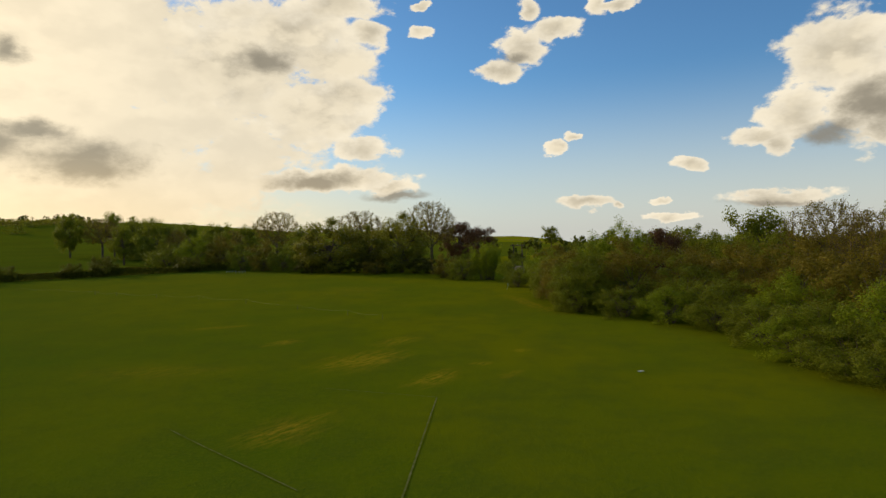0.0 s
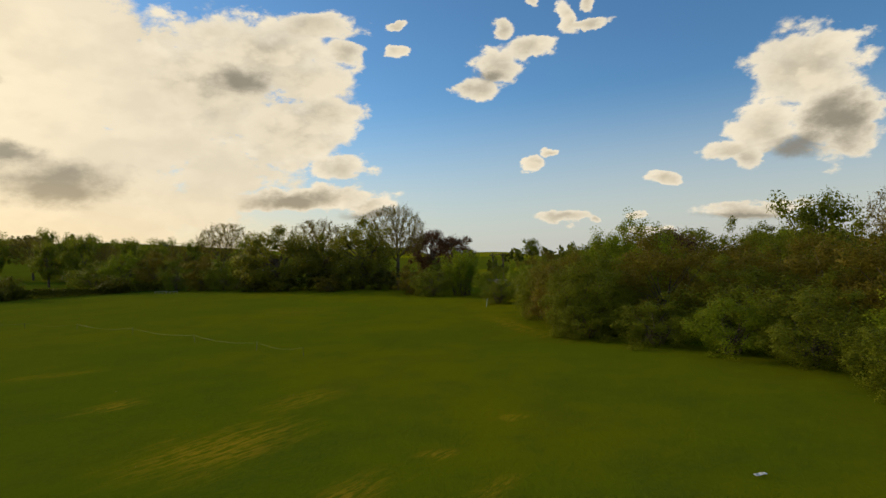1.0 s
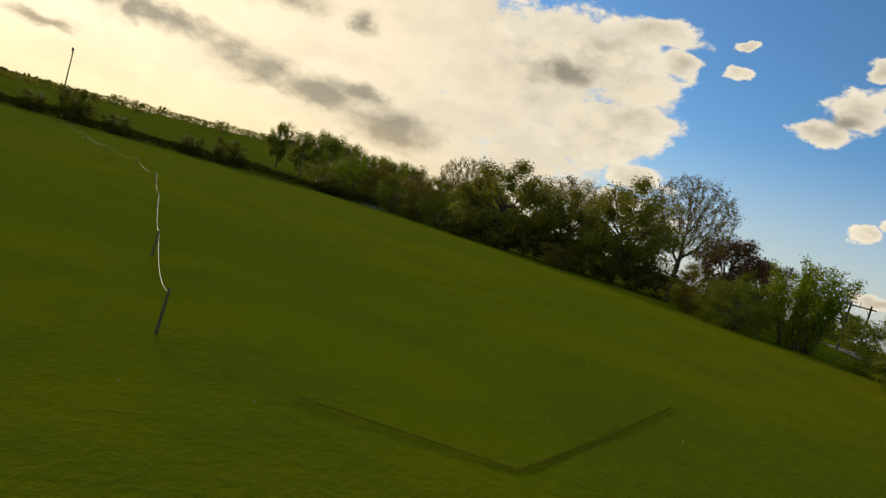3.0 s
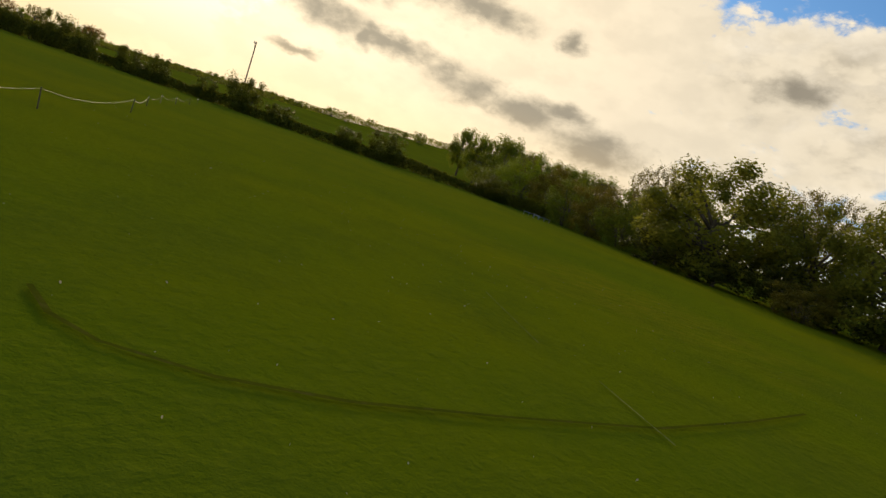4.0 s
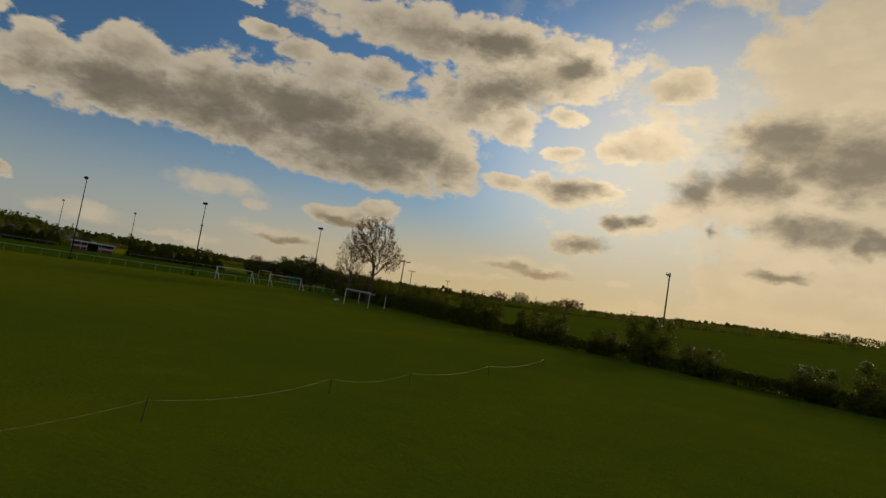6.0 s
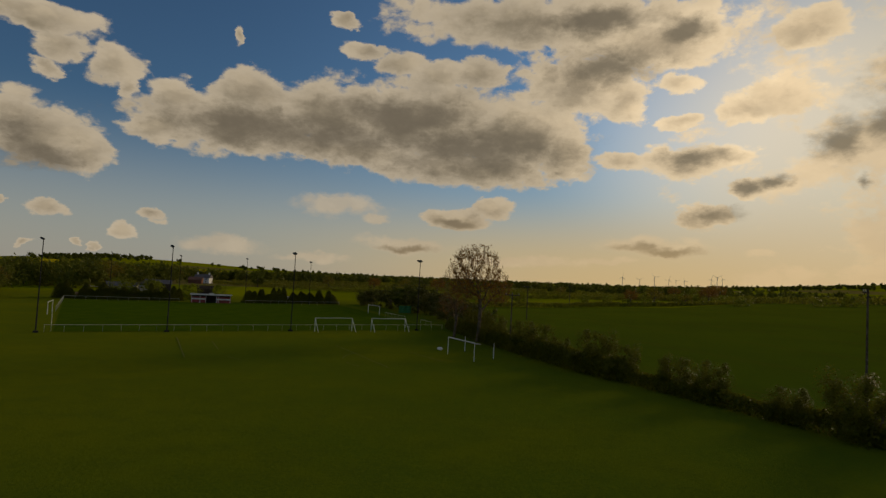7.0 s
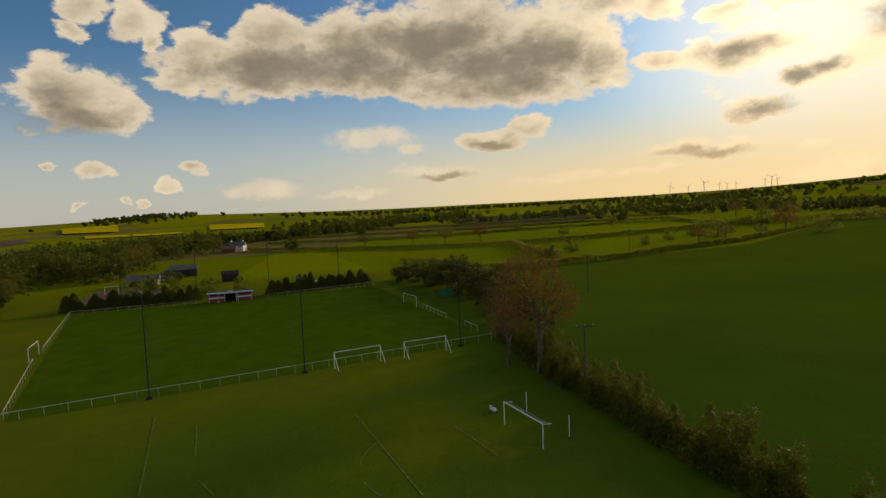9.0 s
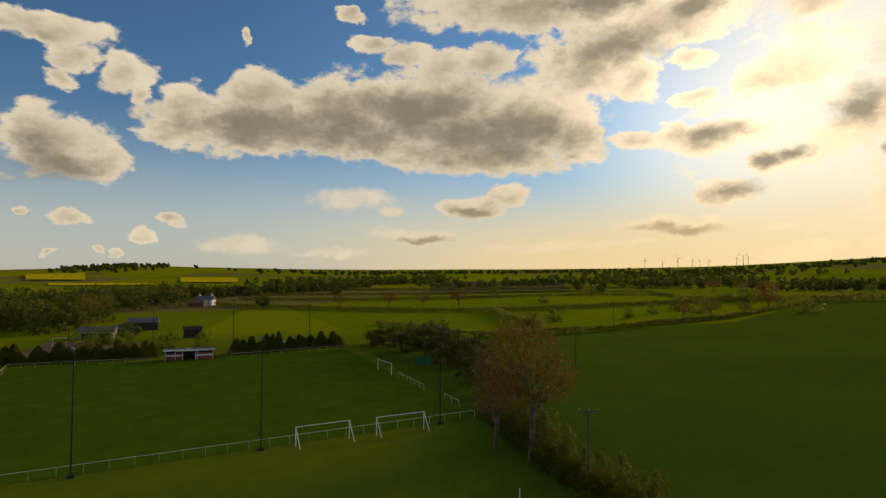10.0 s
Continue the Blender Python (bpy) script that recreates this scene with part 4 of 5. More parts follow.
plant("oak", 39, 48, 10.0, 4.6, "tall leafy tree behind the thicket", group="trees behind the thicket")
plant("beech", 33, 94, 7.4, 3.0, "dark purple-leaved tree beyond the thicket", group="trees behind the thicket")
plant("ash", 37, 98, 7.4, 3.2, "twiggy tree beyond the thicket", group="trees behind the thicket")
plant("oak", 59, 345, 11.5, 5.4, "lone dark tree on the far rise", group="trees behind the thicket")
plant("ash", 44, 80, 7.6, 4.0, "twiggy tree beyond the thicket", group="trees behind the thicket")

# bushes in the long hedge
HEDGE_LINE = [(-166, 64), (-148, 71.5), (-137, 77.5), (-127, 83), (-118, 88), (-110, 93.5), (-96, 103.5), (-80, 115), (-64, 125.5), (-50, 136)]
for x, y, h, r in ((-153, 70.5, 5.0, 3.0), (-147, 73.0, 5.0, 3.2), (-141.0, 75.6, 4.6, 2.8), (-136.8, 77.6, 3.6, 2.4), (-131.4, 81.0, 4.6, 2.6), (-126.4, 84.0, 4.6, 2.6),
                   (-121.4, 86.4, 3.4, 2.2), (-115.4, 90.4, 5.0, 2.8), (-110.6, 93.6, 4.0, 2.2), (-104.6, 98.4, 3.6, 2.4), (-100.6, 101.0, 3.8, 2.2), (-94.0, 105.6, 2.8, 2.2),
                   (-88.6, 109.4, 4.9, 3.2), (-84.0, 112.6, 2.8, 2.4), (-70.6, 121.6, 3.9, 3.2), (-75, 118.6, 2.8, 2.4), (-57.0, 131.0, 3.2, 3.0)):
    plant("hedge_bush", x, y, h, r, "tall rounded bush standing up out of the field hedge" if h > 4.5 else "rounded bush grown out of the field hedge", "bush", "bushes in the field hedge")
plant("willow", -143.0, 72.4, 17.1, 6.2, "tall russet-budded tree, almost bare, over the hedge")
plant("poplar", -146.0, 67.8, 14.2, 4.8, "slender half-bare tree with many limbs beside a taller one")

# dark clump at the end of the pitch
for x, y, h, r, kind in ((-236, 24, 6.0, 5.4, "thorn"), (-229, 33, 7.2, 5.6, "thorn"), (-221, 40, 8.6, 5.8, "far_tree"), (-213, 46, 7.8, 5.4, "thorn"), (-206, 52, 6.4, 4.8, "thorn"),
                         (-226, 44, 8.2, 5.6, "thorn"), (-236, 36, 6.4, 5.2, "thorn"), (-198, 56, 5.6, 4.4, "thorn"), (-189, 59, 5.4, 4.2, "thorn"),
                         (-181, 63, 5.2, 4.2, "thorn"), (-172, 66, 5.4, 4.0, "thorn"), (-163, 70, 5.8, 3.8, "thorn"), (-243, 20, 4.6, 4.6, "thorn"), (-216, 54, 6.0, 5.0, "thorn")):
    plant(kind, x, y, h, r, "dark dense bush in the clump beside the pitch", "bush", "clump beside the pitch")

# conifers and trees behind the far rail
for i in range(20):
    k = i / 19
    plant("conifer", -216 - 21 * k + rng.uniform(-.8, .8), -11 + 21 * k + rng.uniform(-.8, .8), rng.uniform(2.6, 5.6), rng.uniform(1.8, 3.4),
          "dark upright conifer in a row behind the rail", "conifer", "conifers behind the pitch")
for i in range(22):
    k = i / 21
    plant("conifer", -189 - 17 * k + rng.uniform(-1, 1), -56 + 27 * k + rng.uniform(-1, 1), rng.uniform(2.8, 5.2), rng.uniform(2.0, 3.6),
          "dark conifer in the belt behind the rail", "conifer", "conifers behind the pitch")
for x, y, h, r, kind in ((-170, -62, 7, 4.5, "far_tree"), (-176, -72, 8, 5, "far_tree"), (-163, -58, 5, 3.6, "far_bush"), (-186, -78, 9, 5.5, "far_tree"), (-197, -88, 9, 5, "ash"),
                         (-206, -98, 10, 6, "far_tree"), (-180, -95, 9, 5.5, "far_tree"), (-158, -75, 7, 5, "far_bush"), (-168, -85, 8, 5, "far_tree"), (-216, -32, 5, 3.4, "far_bush"),
                         (-214, -44, 5.5, 4, "far_bush"), (-206, -50, 6, 4, "far_bush"), (-226, -62, 5, 3.4, "far_bush"), (-232, -58, 6, 4, "far_tree"), (-220, -24, 5, 3, "far_bush")):
    plant(kind, x, y, h, r, "leafy tree in the belt beside the pitch" if kind in ("far_tree", "ash") else "bush in the belt beside the pitch",
          "tree" if kind in ("far_tree", "ash") else "bush", "belt beside the pitch")


def hedgerow(points, width, height, leaf_size, per_metre, label, material=LEAF_MID, group="field hedges"):
    """A clipped field hedge along a line: a woody core and a skin of leaves."""
    x0, y0 = points[0]
    ob = thing("hedgerow", pose(x0, y0, land(x0, y0)), label, "hedge", group)
    z0 = land(x0, y0)
    centres, stems = [], []
    for (a, b), (c, d) in zip(points, points[1:]):
        length = math.hypot(c - a, d - b)
        k = max(8, int(length * per_metre))
        t, ux, uy = rng.random(k), (c - a) / length, (d - b) / length
        ang, rr = rng.random(k) * np.pi, 0.35 + 0.65 * rng.random(k) ** 0.5
        off = np.cos(ang) * width / 2 * rr
        lift = np.sin(ang) ** 0.7 * height * rr
        px, py = a + t * (c - a) - uy * off, b + t * (d - b) + ux * off
        tall = np.array([1 + 0.35 * noise.noise((x * 0.16, y * 0.16, 1)) for x, y in zip(px, py)])
        ground = np.array([land(x, y) for x, y in zip(px, py)])
        centres.append(np.stack([px - x0, py - y0, ground - z0 + lift * tall + 0.05], 1))
        for i in range(max(2, int(length / 1.6))):
            s = (i + 0.5) / max(2, int(length / 1.6))
            x, y = a + s * (c - a), b + s * (d - b)
            g = land(x, y) - z0
            stems.append(((x - x0, y - y0, g - 0.2), width * 0.03, (x - x0 + rng.uniform(-.3, .3), y - y0 + rng.uniform(-.3, .3), g + height * 0.5), width * 0.02))
    tubes("stems", stems, BARK, ob, 4)["kind"] = "stuff"
    p = np.concatenate(centres)
    cards("leaves", p, rng.uniform(0.6, 1.2, len(p)) * leaf_size, material, ob)
    return ob


hedgerow(HEDGE_LINE[:6], 3.4, 2.6, 0.20, 460, "overgrown field hedge of mixed green bushes", LEAF_HEDGE)
hedgerow(HEDGE_LINE[5:], 2.0, 1.5, 0.18, 330, "low dark field hedge below a green hill", LEAF_HEDGE)
FAR_HEDGE = "clipped dark hedge between green fields"
hedgerow([(-392, -132), (-384, -109), (-372, -50), (-367, -13), (-368, 30), (-374, 53), (-400, 97), (-421, 131), (-446, 165)], 3.2, 2.6, 0.36, 70, FAR_HEDGE, LEAF_DARK)
hedgerow([(-364, 38), (-330, 48), (-292, 66)], 4.0, 3.4, 0.38, 60, "tall dark hedge at a field corner", LEAF_DARK)
hedgerow([(-262, 40), (-281, 85), (-320, 134), (-362, 164), (-410, 195), (-465, 226), (-520, 253), (-600, 292)], 2.6, 2.0, 0.34, 70, FAR_HEDGE, LEAF_DARK)
hedgerow([(-455, -155), (-458, -77), (-479, -18), (-520, 40), (-546, 90), (-539, 142)], 3, 2.2, 0.45, 40, FAR_HEDGE, LEAF_DARK)
hedgerow([(-520, -185), (-540, -90), (-557, -36), (-596, 40), (-613, 71), (-600, 140)], 3, 2.2, 0.5, 34, FAR_HEDGE, LEAF_DARK)
hedgerow([(-421, 131), (-470, 150), (-539, 142), (-600, 140)], 3, 2.4, 0.45, 36, FAR_HEDGE, LEAF_DARK)
hedgerow([(-610, -200), (-640, -60), (-690, 80), (-690, 190)], 3.5, 2.6, 0.6, 26, FAR_HEDGE, LEAF_DARK)
hedgerow([(-255, 46), (-290, 20), (-300, 0)], 3, 2.0, 0.36, 44, FAR_HEDGE, LEAF_DARK)
hedgerow([(-170, 330), (-260, 420), (-360, 470)], 3, 2.2, 0.5, 28, "hedge along the brow of the hill", LEAF_DARK)

hedgerow([(-20 - 430 * math.sin(radians(q)), 60 + 430 * math.cos(radians(q))) for q in range(32, 84, 4)], 6, 4.2, 0.6, 34, "overgrown dark hedge along the brow of the hill", LEAF_DARK)

# single trees in the far fields
for x, y, h, r, kind in ((-392, -53, 9, 5, "far_ash"), (-397, -25, 10, 5, "far_rust"), (-400, -6, 10, 6, "far_ash"), (-404, 14, 11, 6, "far_rust"), (-372, -90, 9, 5, "far_tree"),
                         (-323, 130, 9, 5, "far_ash"), (-317, 119, 8, 4, "far_rust"), (-368, 164, 10, 6, "far_rust"), (-340, 147, 6, 4, "far_ash"), (-458, 190, 12, 8, "far_rust"), (-430, 170, 8, 5, "far_bush"),
                         (-350, 112, 4, 3, "far_bush"), (-330, 100, 4, 3, "far_bush"), (-372, 124, 4, 3, "far_bush"), (-480, -160, 9, 5, "far_tree"), (-500, -100, 9, 5, "far_tree"),
                         (-520, 20, 8, 5, "far_bush"), (-510, 90, 8, 5, "far_ash"), (-600, 190, 11, 7, "far_rust"), (-640, 230, 11, 7, "far_tree"), (-440, 60, 5, 4, "far_bush"),
                         (-560, 200, 12, 7, "far_ash"), (-300, 62, 5, 4, "far_bush"), (-318, 70, 5, 4, "far_bush")):
    plant(kind, x, y, h, r, {"far_ash": "open-branched field tree in a far hedge", "far_rust": "reddish budding field tree in a far hedge", "far_tree": "leafy field tree far off",
                             "far_bush": "small bush in a far hedge"}[kind], "bush" if kind == "far_bush" else "tree", "trees in the far fields")
for i in range(64):
    k, w = rng.random(), rng.normal() * 14
    x, y = -262 - 190 * k + w * 0.5, -150 - 62 * k + w + 16 * math.sin(k * 9)
    kind = ("far_tree", "far_tree", "far_bush", "far_ash")[i % 4]
    plant(kind, x, y, rng.uniform(7, 13) * (0.6 if kind == "far_bush" else 1), rng.uniform(4.5, 7.5),
          {"far_tree": "full olive green tree at the edge of the wood", "far_bush": "leafy bush at the foot of the wood", "far_ash": "open-crowned tree at the edge of the wood"}[kind],
          "bush" if kind == "far_bush" else "tree", "trees round the farmhouse")
for i in range(26):
    a = radians(34 + i * 1.75)
    d = 430 + 90 * math.sin(i * 1.7)
    x, y = -20 - d * math.sin(a), 60 + d * math.cos(a)
    plant("far_bush", x, y, rng.uniform(5, 9), rng.uniform(4, 7), "low dark thicket along the brow of the hill", "bush", "bushes on the hill's brow", 2.4)


def woodland(label, spots, size, leaf):
    """Far woods: many crowns of leaf clumps in one sheet."""
    centres = []
    for x, y in spots:
        h = size * rng.uniform(0.7, 1.25)
        _, p = crown_points(130, 14, size * 0.55, h * 0.55, h * 0.5, 0.45, 0.2, 0.3)
        centres.append(p + np.array([x, y, land(x, y)]))
    p = np.concatenate(centres)
    tagged(cards("woodland", p, rng.uniform(0.6, 1.15, len(p)) * leaf, FAR_WOOD, None), label, "woods", kind="stuff")


def belt(a, b, count, depth):
    t = rng.random(count)
    return [(a[0] + s * (b[0] - a[0]) + rng.normal() * depth, a[1] + s * (b[1] - a[1]) + rng.normal() * depth) for s in t]


woodland("dark mixed wood in the valley beyond the pitch", belt((-300, -230), (-480, -220), 150, 22) + belt((-330, -160), (-420, -190), 60, 14)
         + belt((-230, -130), (-300, -190), 70, 20) + belt((-250, -110), (-290, -140), 26, 8), 9, 0.85)
woodland("hedgerow trees and copses across the valley", belt((-480, -210), (-680, -160), 130, 18) + belt((-700, -260), (-960, -120), 150, 22)
         + belt((-690, -40), (-1000, 140), 80, 30) + belt((-1000, -380), (-1250, -200), 90, 40), 7, 1.3)
woodland("brown-green woods under the ridge", belt((-700, 120), (-960, 330), 120, 45) + belt((-620, 290), (-800, 460), 110, 35) + belt((-1100, 100), (-1500, 500), 130, 70), 8, 1.5)
woodland("far woods along the skyline", belt((-1700, -700), (-2500, 200), 260, 150) + belt((-1700, 200), (-2200, 1300), 260, 110) + belt((-1250, -1000), (-1900, -1500), 150, 80), 8, 2.6)
woodland("trees beyond the meadow on the east side", belt((40, 170), (120, 330), 60, 20) + belt((60, 120), (110, 90), 30, 10)
         + belt((-60, 195), (-30, 230), 14, 8), 4.5, 0.7)
woodland("trees along the skyline of the hill", belt((-330, 560), (-620, 480), 80, 25) + belt((-560, 420), (-760, 330), 70, 20), 8, 1.2)

# ---- made things ----
def box(bm, size, at=(0, 0, 0), bevel=0.0, turn=0.0):
    r = bmesh.ops.create_cube(bm, size=1, matrix=Matrix.Translation(at) @ Matrix.Rotation(radians(turn), 4, "Z") @ Matrix.Diagonal((*size, 1)))
    if bevel:
        edges = {e for v in r["verts"] for e in v.link_edges}
        bmesh.ops.bevel(bm, geom=list(edges), offset=bevel, segments=2, affect="EDGES")
    return bm


def rod(bm, a, b, r, r2=None, sides=10):
    a, b = Vector(a), Vector(b)
    bmesh.ops.create_cone(bm, cap_ends=True, segments=sides, radius1=r, radius2=r if r2 is None else r2, depth=(b - a).length,
                          matrix=Matrix.Translation((a + b) / 2) @ (b - a).to_track_quat("Z", "Y").to_matrix().to_4x4())
    return bm


def rod_part(name, a, b, r, material, parent, label="", r2=None, sides=10):
    return part(name, rod(bmesh.new(), a, b, r, r2, sides), material, parent, label)


def facing(a, b):
    """Pose at the ground of a, with x running towards b."""
    return pose(a[0], a[1], land(*a), 0, 0, math.degrees(math.atan2(b[1] - a[1], b[0] - a[0])))


def goal(a, b, label, style, group):
    """Football goal from post a to post b; style: net behind on brackets, a-frame legs, or plain."""
    w = math.hypot(b[0] - a[0], b[1] - a[1])
    ob = thing("football_goal", facing(a, b), label, "goal", group)
    drop = land(*b) - land(*a)
    rod_part("post", (0, 0, -0.05), (0, 0, 2.44), 0.06, WHITE_PAINT, ob)
    rod_part("post", (w, 0, drop - 0.05), (w, 0, 2.44 + drop), 0.06, WHITE_PAINT, ob)
    rod_part("crossbar", (-0.06, 0, 2.46), (w + 0.06, 0, 2.46 + drop), 0.06, WHITE_PAINT, ob)
    if style == "a_frame":
        for x, z in ((0, 0), (w, drop)):
            rod_part("leg", (x, 0, 2.4 + z), (x + 0.15, -1.7, z), 0.05, WHITE_PAINT, ob)
    if style == "net":
        for x, z in ((0, 0), (w, drop)):
            rod_part("bracket", (x, 0, 2.4 + z), (x, 1.0, 2.3 + z), 0.03, WHITE_PAINT, ob)
        bm = bmesh.new()
        for i in range(15):
            x = w * i / 14
            rod(bm, (x, 0.03, 2.4), (x, 1.0, 2.15 + 0.1 * math.sin(i)), 0.012, sides=4)
        for j in range(5):
            rod(bm, (0, 0.2 * j + 0.1, 2.38 - 0.05 * j), (w, 0.2 * j + 0.1, 2.38 - 0.05 * j + drop), 0.012, sides=4)
        part("net", bm, NETTING, ob, "bundled grey netting tied to the bar")
    if style == "half_net":
        bm = bmesh.new()
        for i in range(12):
            x = w * i / 11
            rod(bm, (x, 0.03, 2.4), (x, 0.8, 0.0), 0.015, sides=4)
        for j in range(6):
            rod(bm, (0, 0.12 * j, 2.4 - 0.4 * j), (w, 0.12 * j, 2.4 - 0.4 * j), 0.012, sides=4)
        part("net", bm, NETTING, ob)
    return ob


GOALS = "football goals"
goal((-123.4, 70.7), (-117.6, 75.3), "white steel goal on the meadow with bundled netting", "net", GOALS)
U = Vector((-0.652, 0.758))        # along the near rail
N = Vector((0.758, 0.652))         # out from the pitch
A = Vector((-117.0, 10.3))


def on_rail(s, out=0.0):
    p = A + U * s + N * out
    return (p.x, p.y)


goal(on_rail(40.9, 1.5), on_rail(48.2, 1.5), "white a-frame goal parked against the pitch rail", "a_frame", GOALS)
goal(on_rail(52.0, 1.9), on_rail(59.2, 2.1), "white a-frame goal parked beside another at the rail", "a_frame", GOALS)
goal((-199.5, 34.4), (-194.0, 39.3), "white goal at the hedge end of the pitch", "plain", GOALS)
goal((-142.0, -14.7), (-147.8, -19.1), "white goal at the open end of the pitch", "plain", GOALS)
goal((-201.8, -19.2), (-204.2, -14.6), "small white goal in front of the stand", "plain", GOALS)
goal((-219, -73), (-221, -69.5), "small white goal in a yard behind the trees", "plain", GOALS)


def net_post(x, y):
    ob = thing("net_post", pose(x, y, land(x, y)), "white steel net post behind the meadow goal", "post", "net posts")
    rod_part("pole", (0, 0, -0.05), (0, 0, 2.3), 0.05, WHITE_PAINT, ob)
    rod_part("collar", (0, 0, 0), (0, 0, 0.12), 0.085, GALVANISED, ob)


net_post(-127.4, 72.6)
net_post(-120.6, 77.6)


def rail_fence(a, b, label, height=1.1, gap=2.6):
    """White spectator rail: concrete posts and one round rail."""
    length = math.hypot(b[0] - a[0], b[1] - a[1])
    ob = thing("rail_fence", facing(a, b), label, "fence", "pitch rails")
    drop = land(*b) - land(*a)
    count = max(2, round(length / gap))
    post_mesh = None
    for i in range(count + 1):
        s = i / count
        if post_mesh is None:
            post = part("post", box(bmesh.new(), (0.055, 0.055, height + 0.1), (0, 0, height / 2 - 0.05), 0.012), RAIL_PAINT, ob)
            post_mesh = post.data
        else:
            post = new("post", post_mesh)
            post.parent = ob
        post.location = (length * s, 0, drop * s)
    rod_part("rail", (-0.05, 0, height - 0.02), (length + 0.05, 0, height - 0.02 + drop), 0.042, RAIL_PAINT, ob)


rail_fence(on_rail(-1.0), on_rail(69.0), "long white spectator rail along the near touchline")
rail_fence((-148.5, -18.9), (-184.0, -50.0), "white rail behind the open goal")
rail_fence((-117.6, 9.6), (-140.8, -12.4), "white rail at the open end of the pitch")
rail_fence((-184.0, -50.0), (-199.5, -24.5), "white rail along the far touchline")
rail_fence((-209.5, -8.5), (-231.0, 14.0), "white rail in front of the conifer row")
rail_fence((-192.0, 41.5), (-180.0, 50.0), "white rail near the dark hedge")
rail_fence((-173, 55.5), (-168, 59), "short white rail end under the trees")


def floodlight(x, y, height, label):
    ob = thing("floodlight", pose(x, y, land(x, y), 0, 0, 40), label, "floodlight", "floodlights round the pitch")
    part("base", box(bmesh.new(), (0.7, 0.7, 0.35), (0, 0, 0.1), 0.04), GALVANISED, ob, "dark base block")
    rod_part("mast", (0, 0, 0.2), (0, 0, height), 0.11, GALVANISED, ob, "", 0.06)
    rod_part("crossarm", (-0.75, 0, height - 0.05), (0.75, 0, height - 0.05), 0.05, GALVANISED, ob)
    for sx in (-0.5, 0.5):
        bm = box(bmesh.new(), (0.72, 0.5, 0.28), (0, 0, 0), 0.05)
        lamp = part("lamp", bm, LAMP_STEEL, ob)
        lamp.matrix_basis = pose(sx, -0.15, height + 0.16, -28, 0, 0)
        pane = part("lens", box(bmesh.new(), (0.6, 0.4, 0.02), (0, 0, -0.155)), LAMP_GLASS, lamp, "flat pale glass lens")
        pane.location = (0, 0, 0)


MAST = "tall slim galvanised floodlight mast with two lamps"
for s in (-2.0, 16.0, 36.6, 62.5):
    floodlight(*on_rail(s, 0.9), 14.0, MAST)
for x, y in ((-199, -48), (-210, -32), (-220, -14.5), (-229, 4)):
    floodlight(x, y, 14.0, MAST + " on the far side")


def utility_pole(x, y, height, turn, label, twin=False):
    ob = thing("utility_pole", pose(x, y, land(x, y), 0, 0, turn), label, "pole", "power line poles")
    feet = (-0.9, 0.9) if twin else (0.0,)
    for dx in feet:
        rod_part("pole", (dx, 0, -0.3), (dx, 0, height), 0.13, CREOSOTE, ob, "", 0.085)
    part("crossarm", box(bmesh.new(), (3.0 if twin else 2.3, 0.12, 0.14), (0, 0.16, height - 0.35), 0.012), CREOSOTE, ob)
    for dx in (-1.0, 0.0, 1.0):
        rod_part("insulator", (dx, 0.16, height - 0.28), (dx, 0.16, height - 0.02), 0.05, PORCELAIN, ob, "", 0.035, 8)
    for dx in (-0.5, 0.5):
        rod_part("brace", (dx * 1.2, 0.16, height - 0.42), (feet[0] if dx < 0 else feet[-1], 0.12, height - 1.0), 0.02, GALVANISED, ob, "", None, 6)
    return ob


LINE = [(-104.5, 116.4), (-132.0, 79.0), (-210.0, 78.0), (-300.0, 92.0)]
for (x, y), h, turn in zip(LINE, (11.8, 9.1, 9.6, 9.0), (144, -72, 80, 80)):
    utility_pole(x, y, h, turn, "weathered wooden power pole with a crossarm")
utility_pole(13.9, 120.5, 5.0, 10, "twin wooden power poles with a shared crossarm", True)
utility_pole(-66, 176, 9.6, 30, "wooden power pole above the tree line")


def tape_fence(points, label):
    """Electric fence: leaning stakes and a sagging pale tape."""
    x0, y0 = points[0]
    z0 = land(x0, y0)
    ob = thing("tape_fence", pose(x0, y0, z0), label, "fence", "electric fences")
    tops = []
    for i, (x, y) in enumerate(points):
        g = land(x, y) - z0
        lean = Vector((0.10 * math.sin(i * 2.1), 0.08 * math.cos(i * 1.3), 0))
        foot, top = Vector((x - x0, y - y0, g - 0.25)), Vector((x - x0, y - y0, g + 0.58)) + lean * 0.6
        rod_part("stake", foot, top, 0.020, STAKE, ob, "", 0.016, 7)
        tops.append(top + Vector((0, 0, -0.05)))
    for p, q in zip(tops, tops[1:]):
        segs, prev = [], None
        for i in range(11):
            s = i / 10
            v = p.lerp(q, s) + Vector((0, 0, -0.24 * 4 * s * (1 - s)))
            if prev is not None:
                segs.append((prev, 0.0040, v, 0.0040))
            prev = v
        tubes("tape", segs, TAPE, ob, 5, "slack pale electric tape")


tape_fence([(-6.3, 55.7), (-10.1, 58.7), (-16.3, 64.0), (-24.0, 70.2), (-31.6, 75.0), (-38.4, 78.0), (-45.6, 81.4), (-50.2, 84.2), (-58.0, 88.5), (-68.0, 93.5)],
           "slack pale electric tape on short leaning wooden stakes")


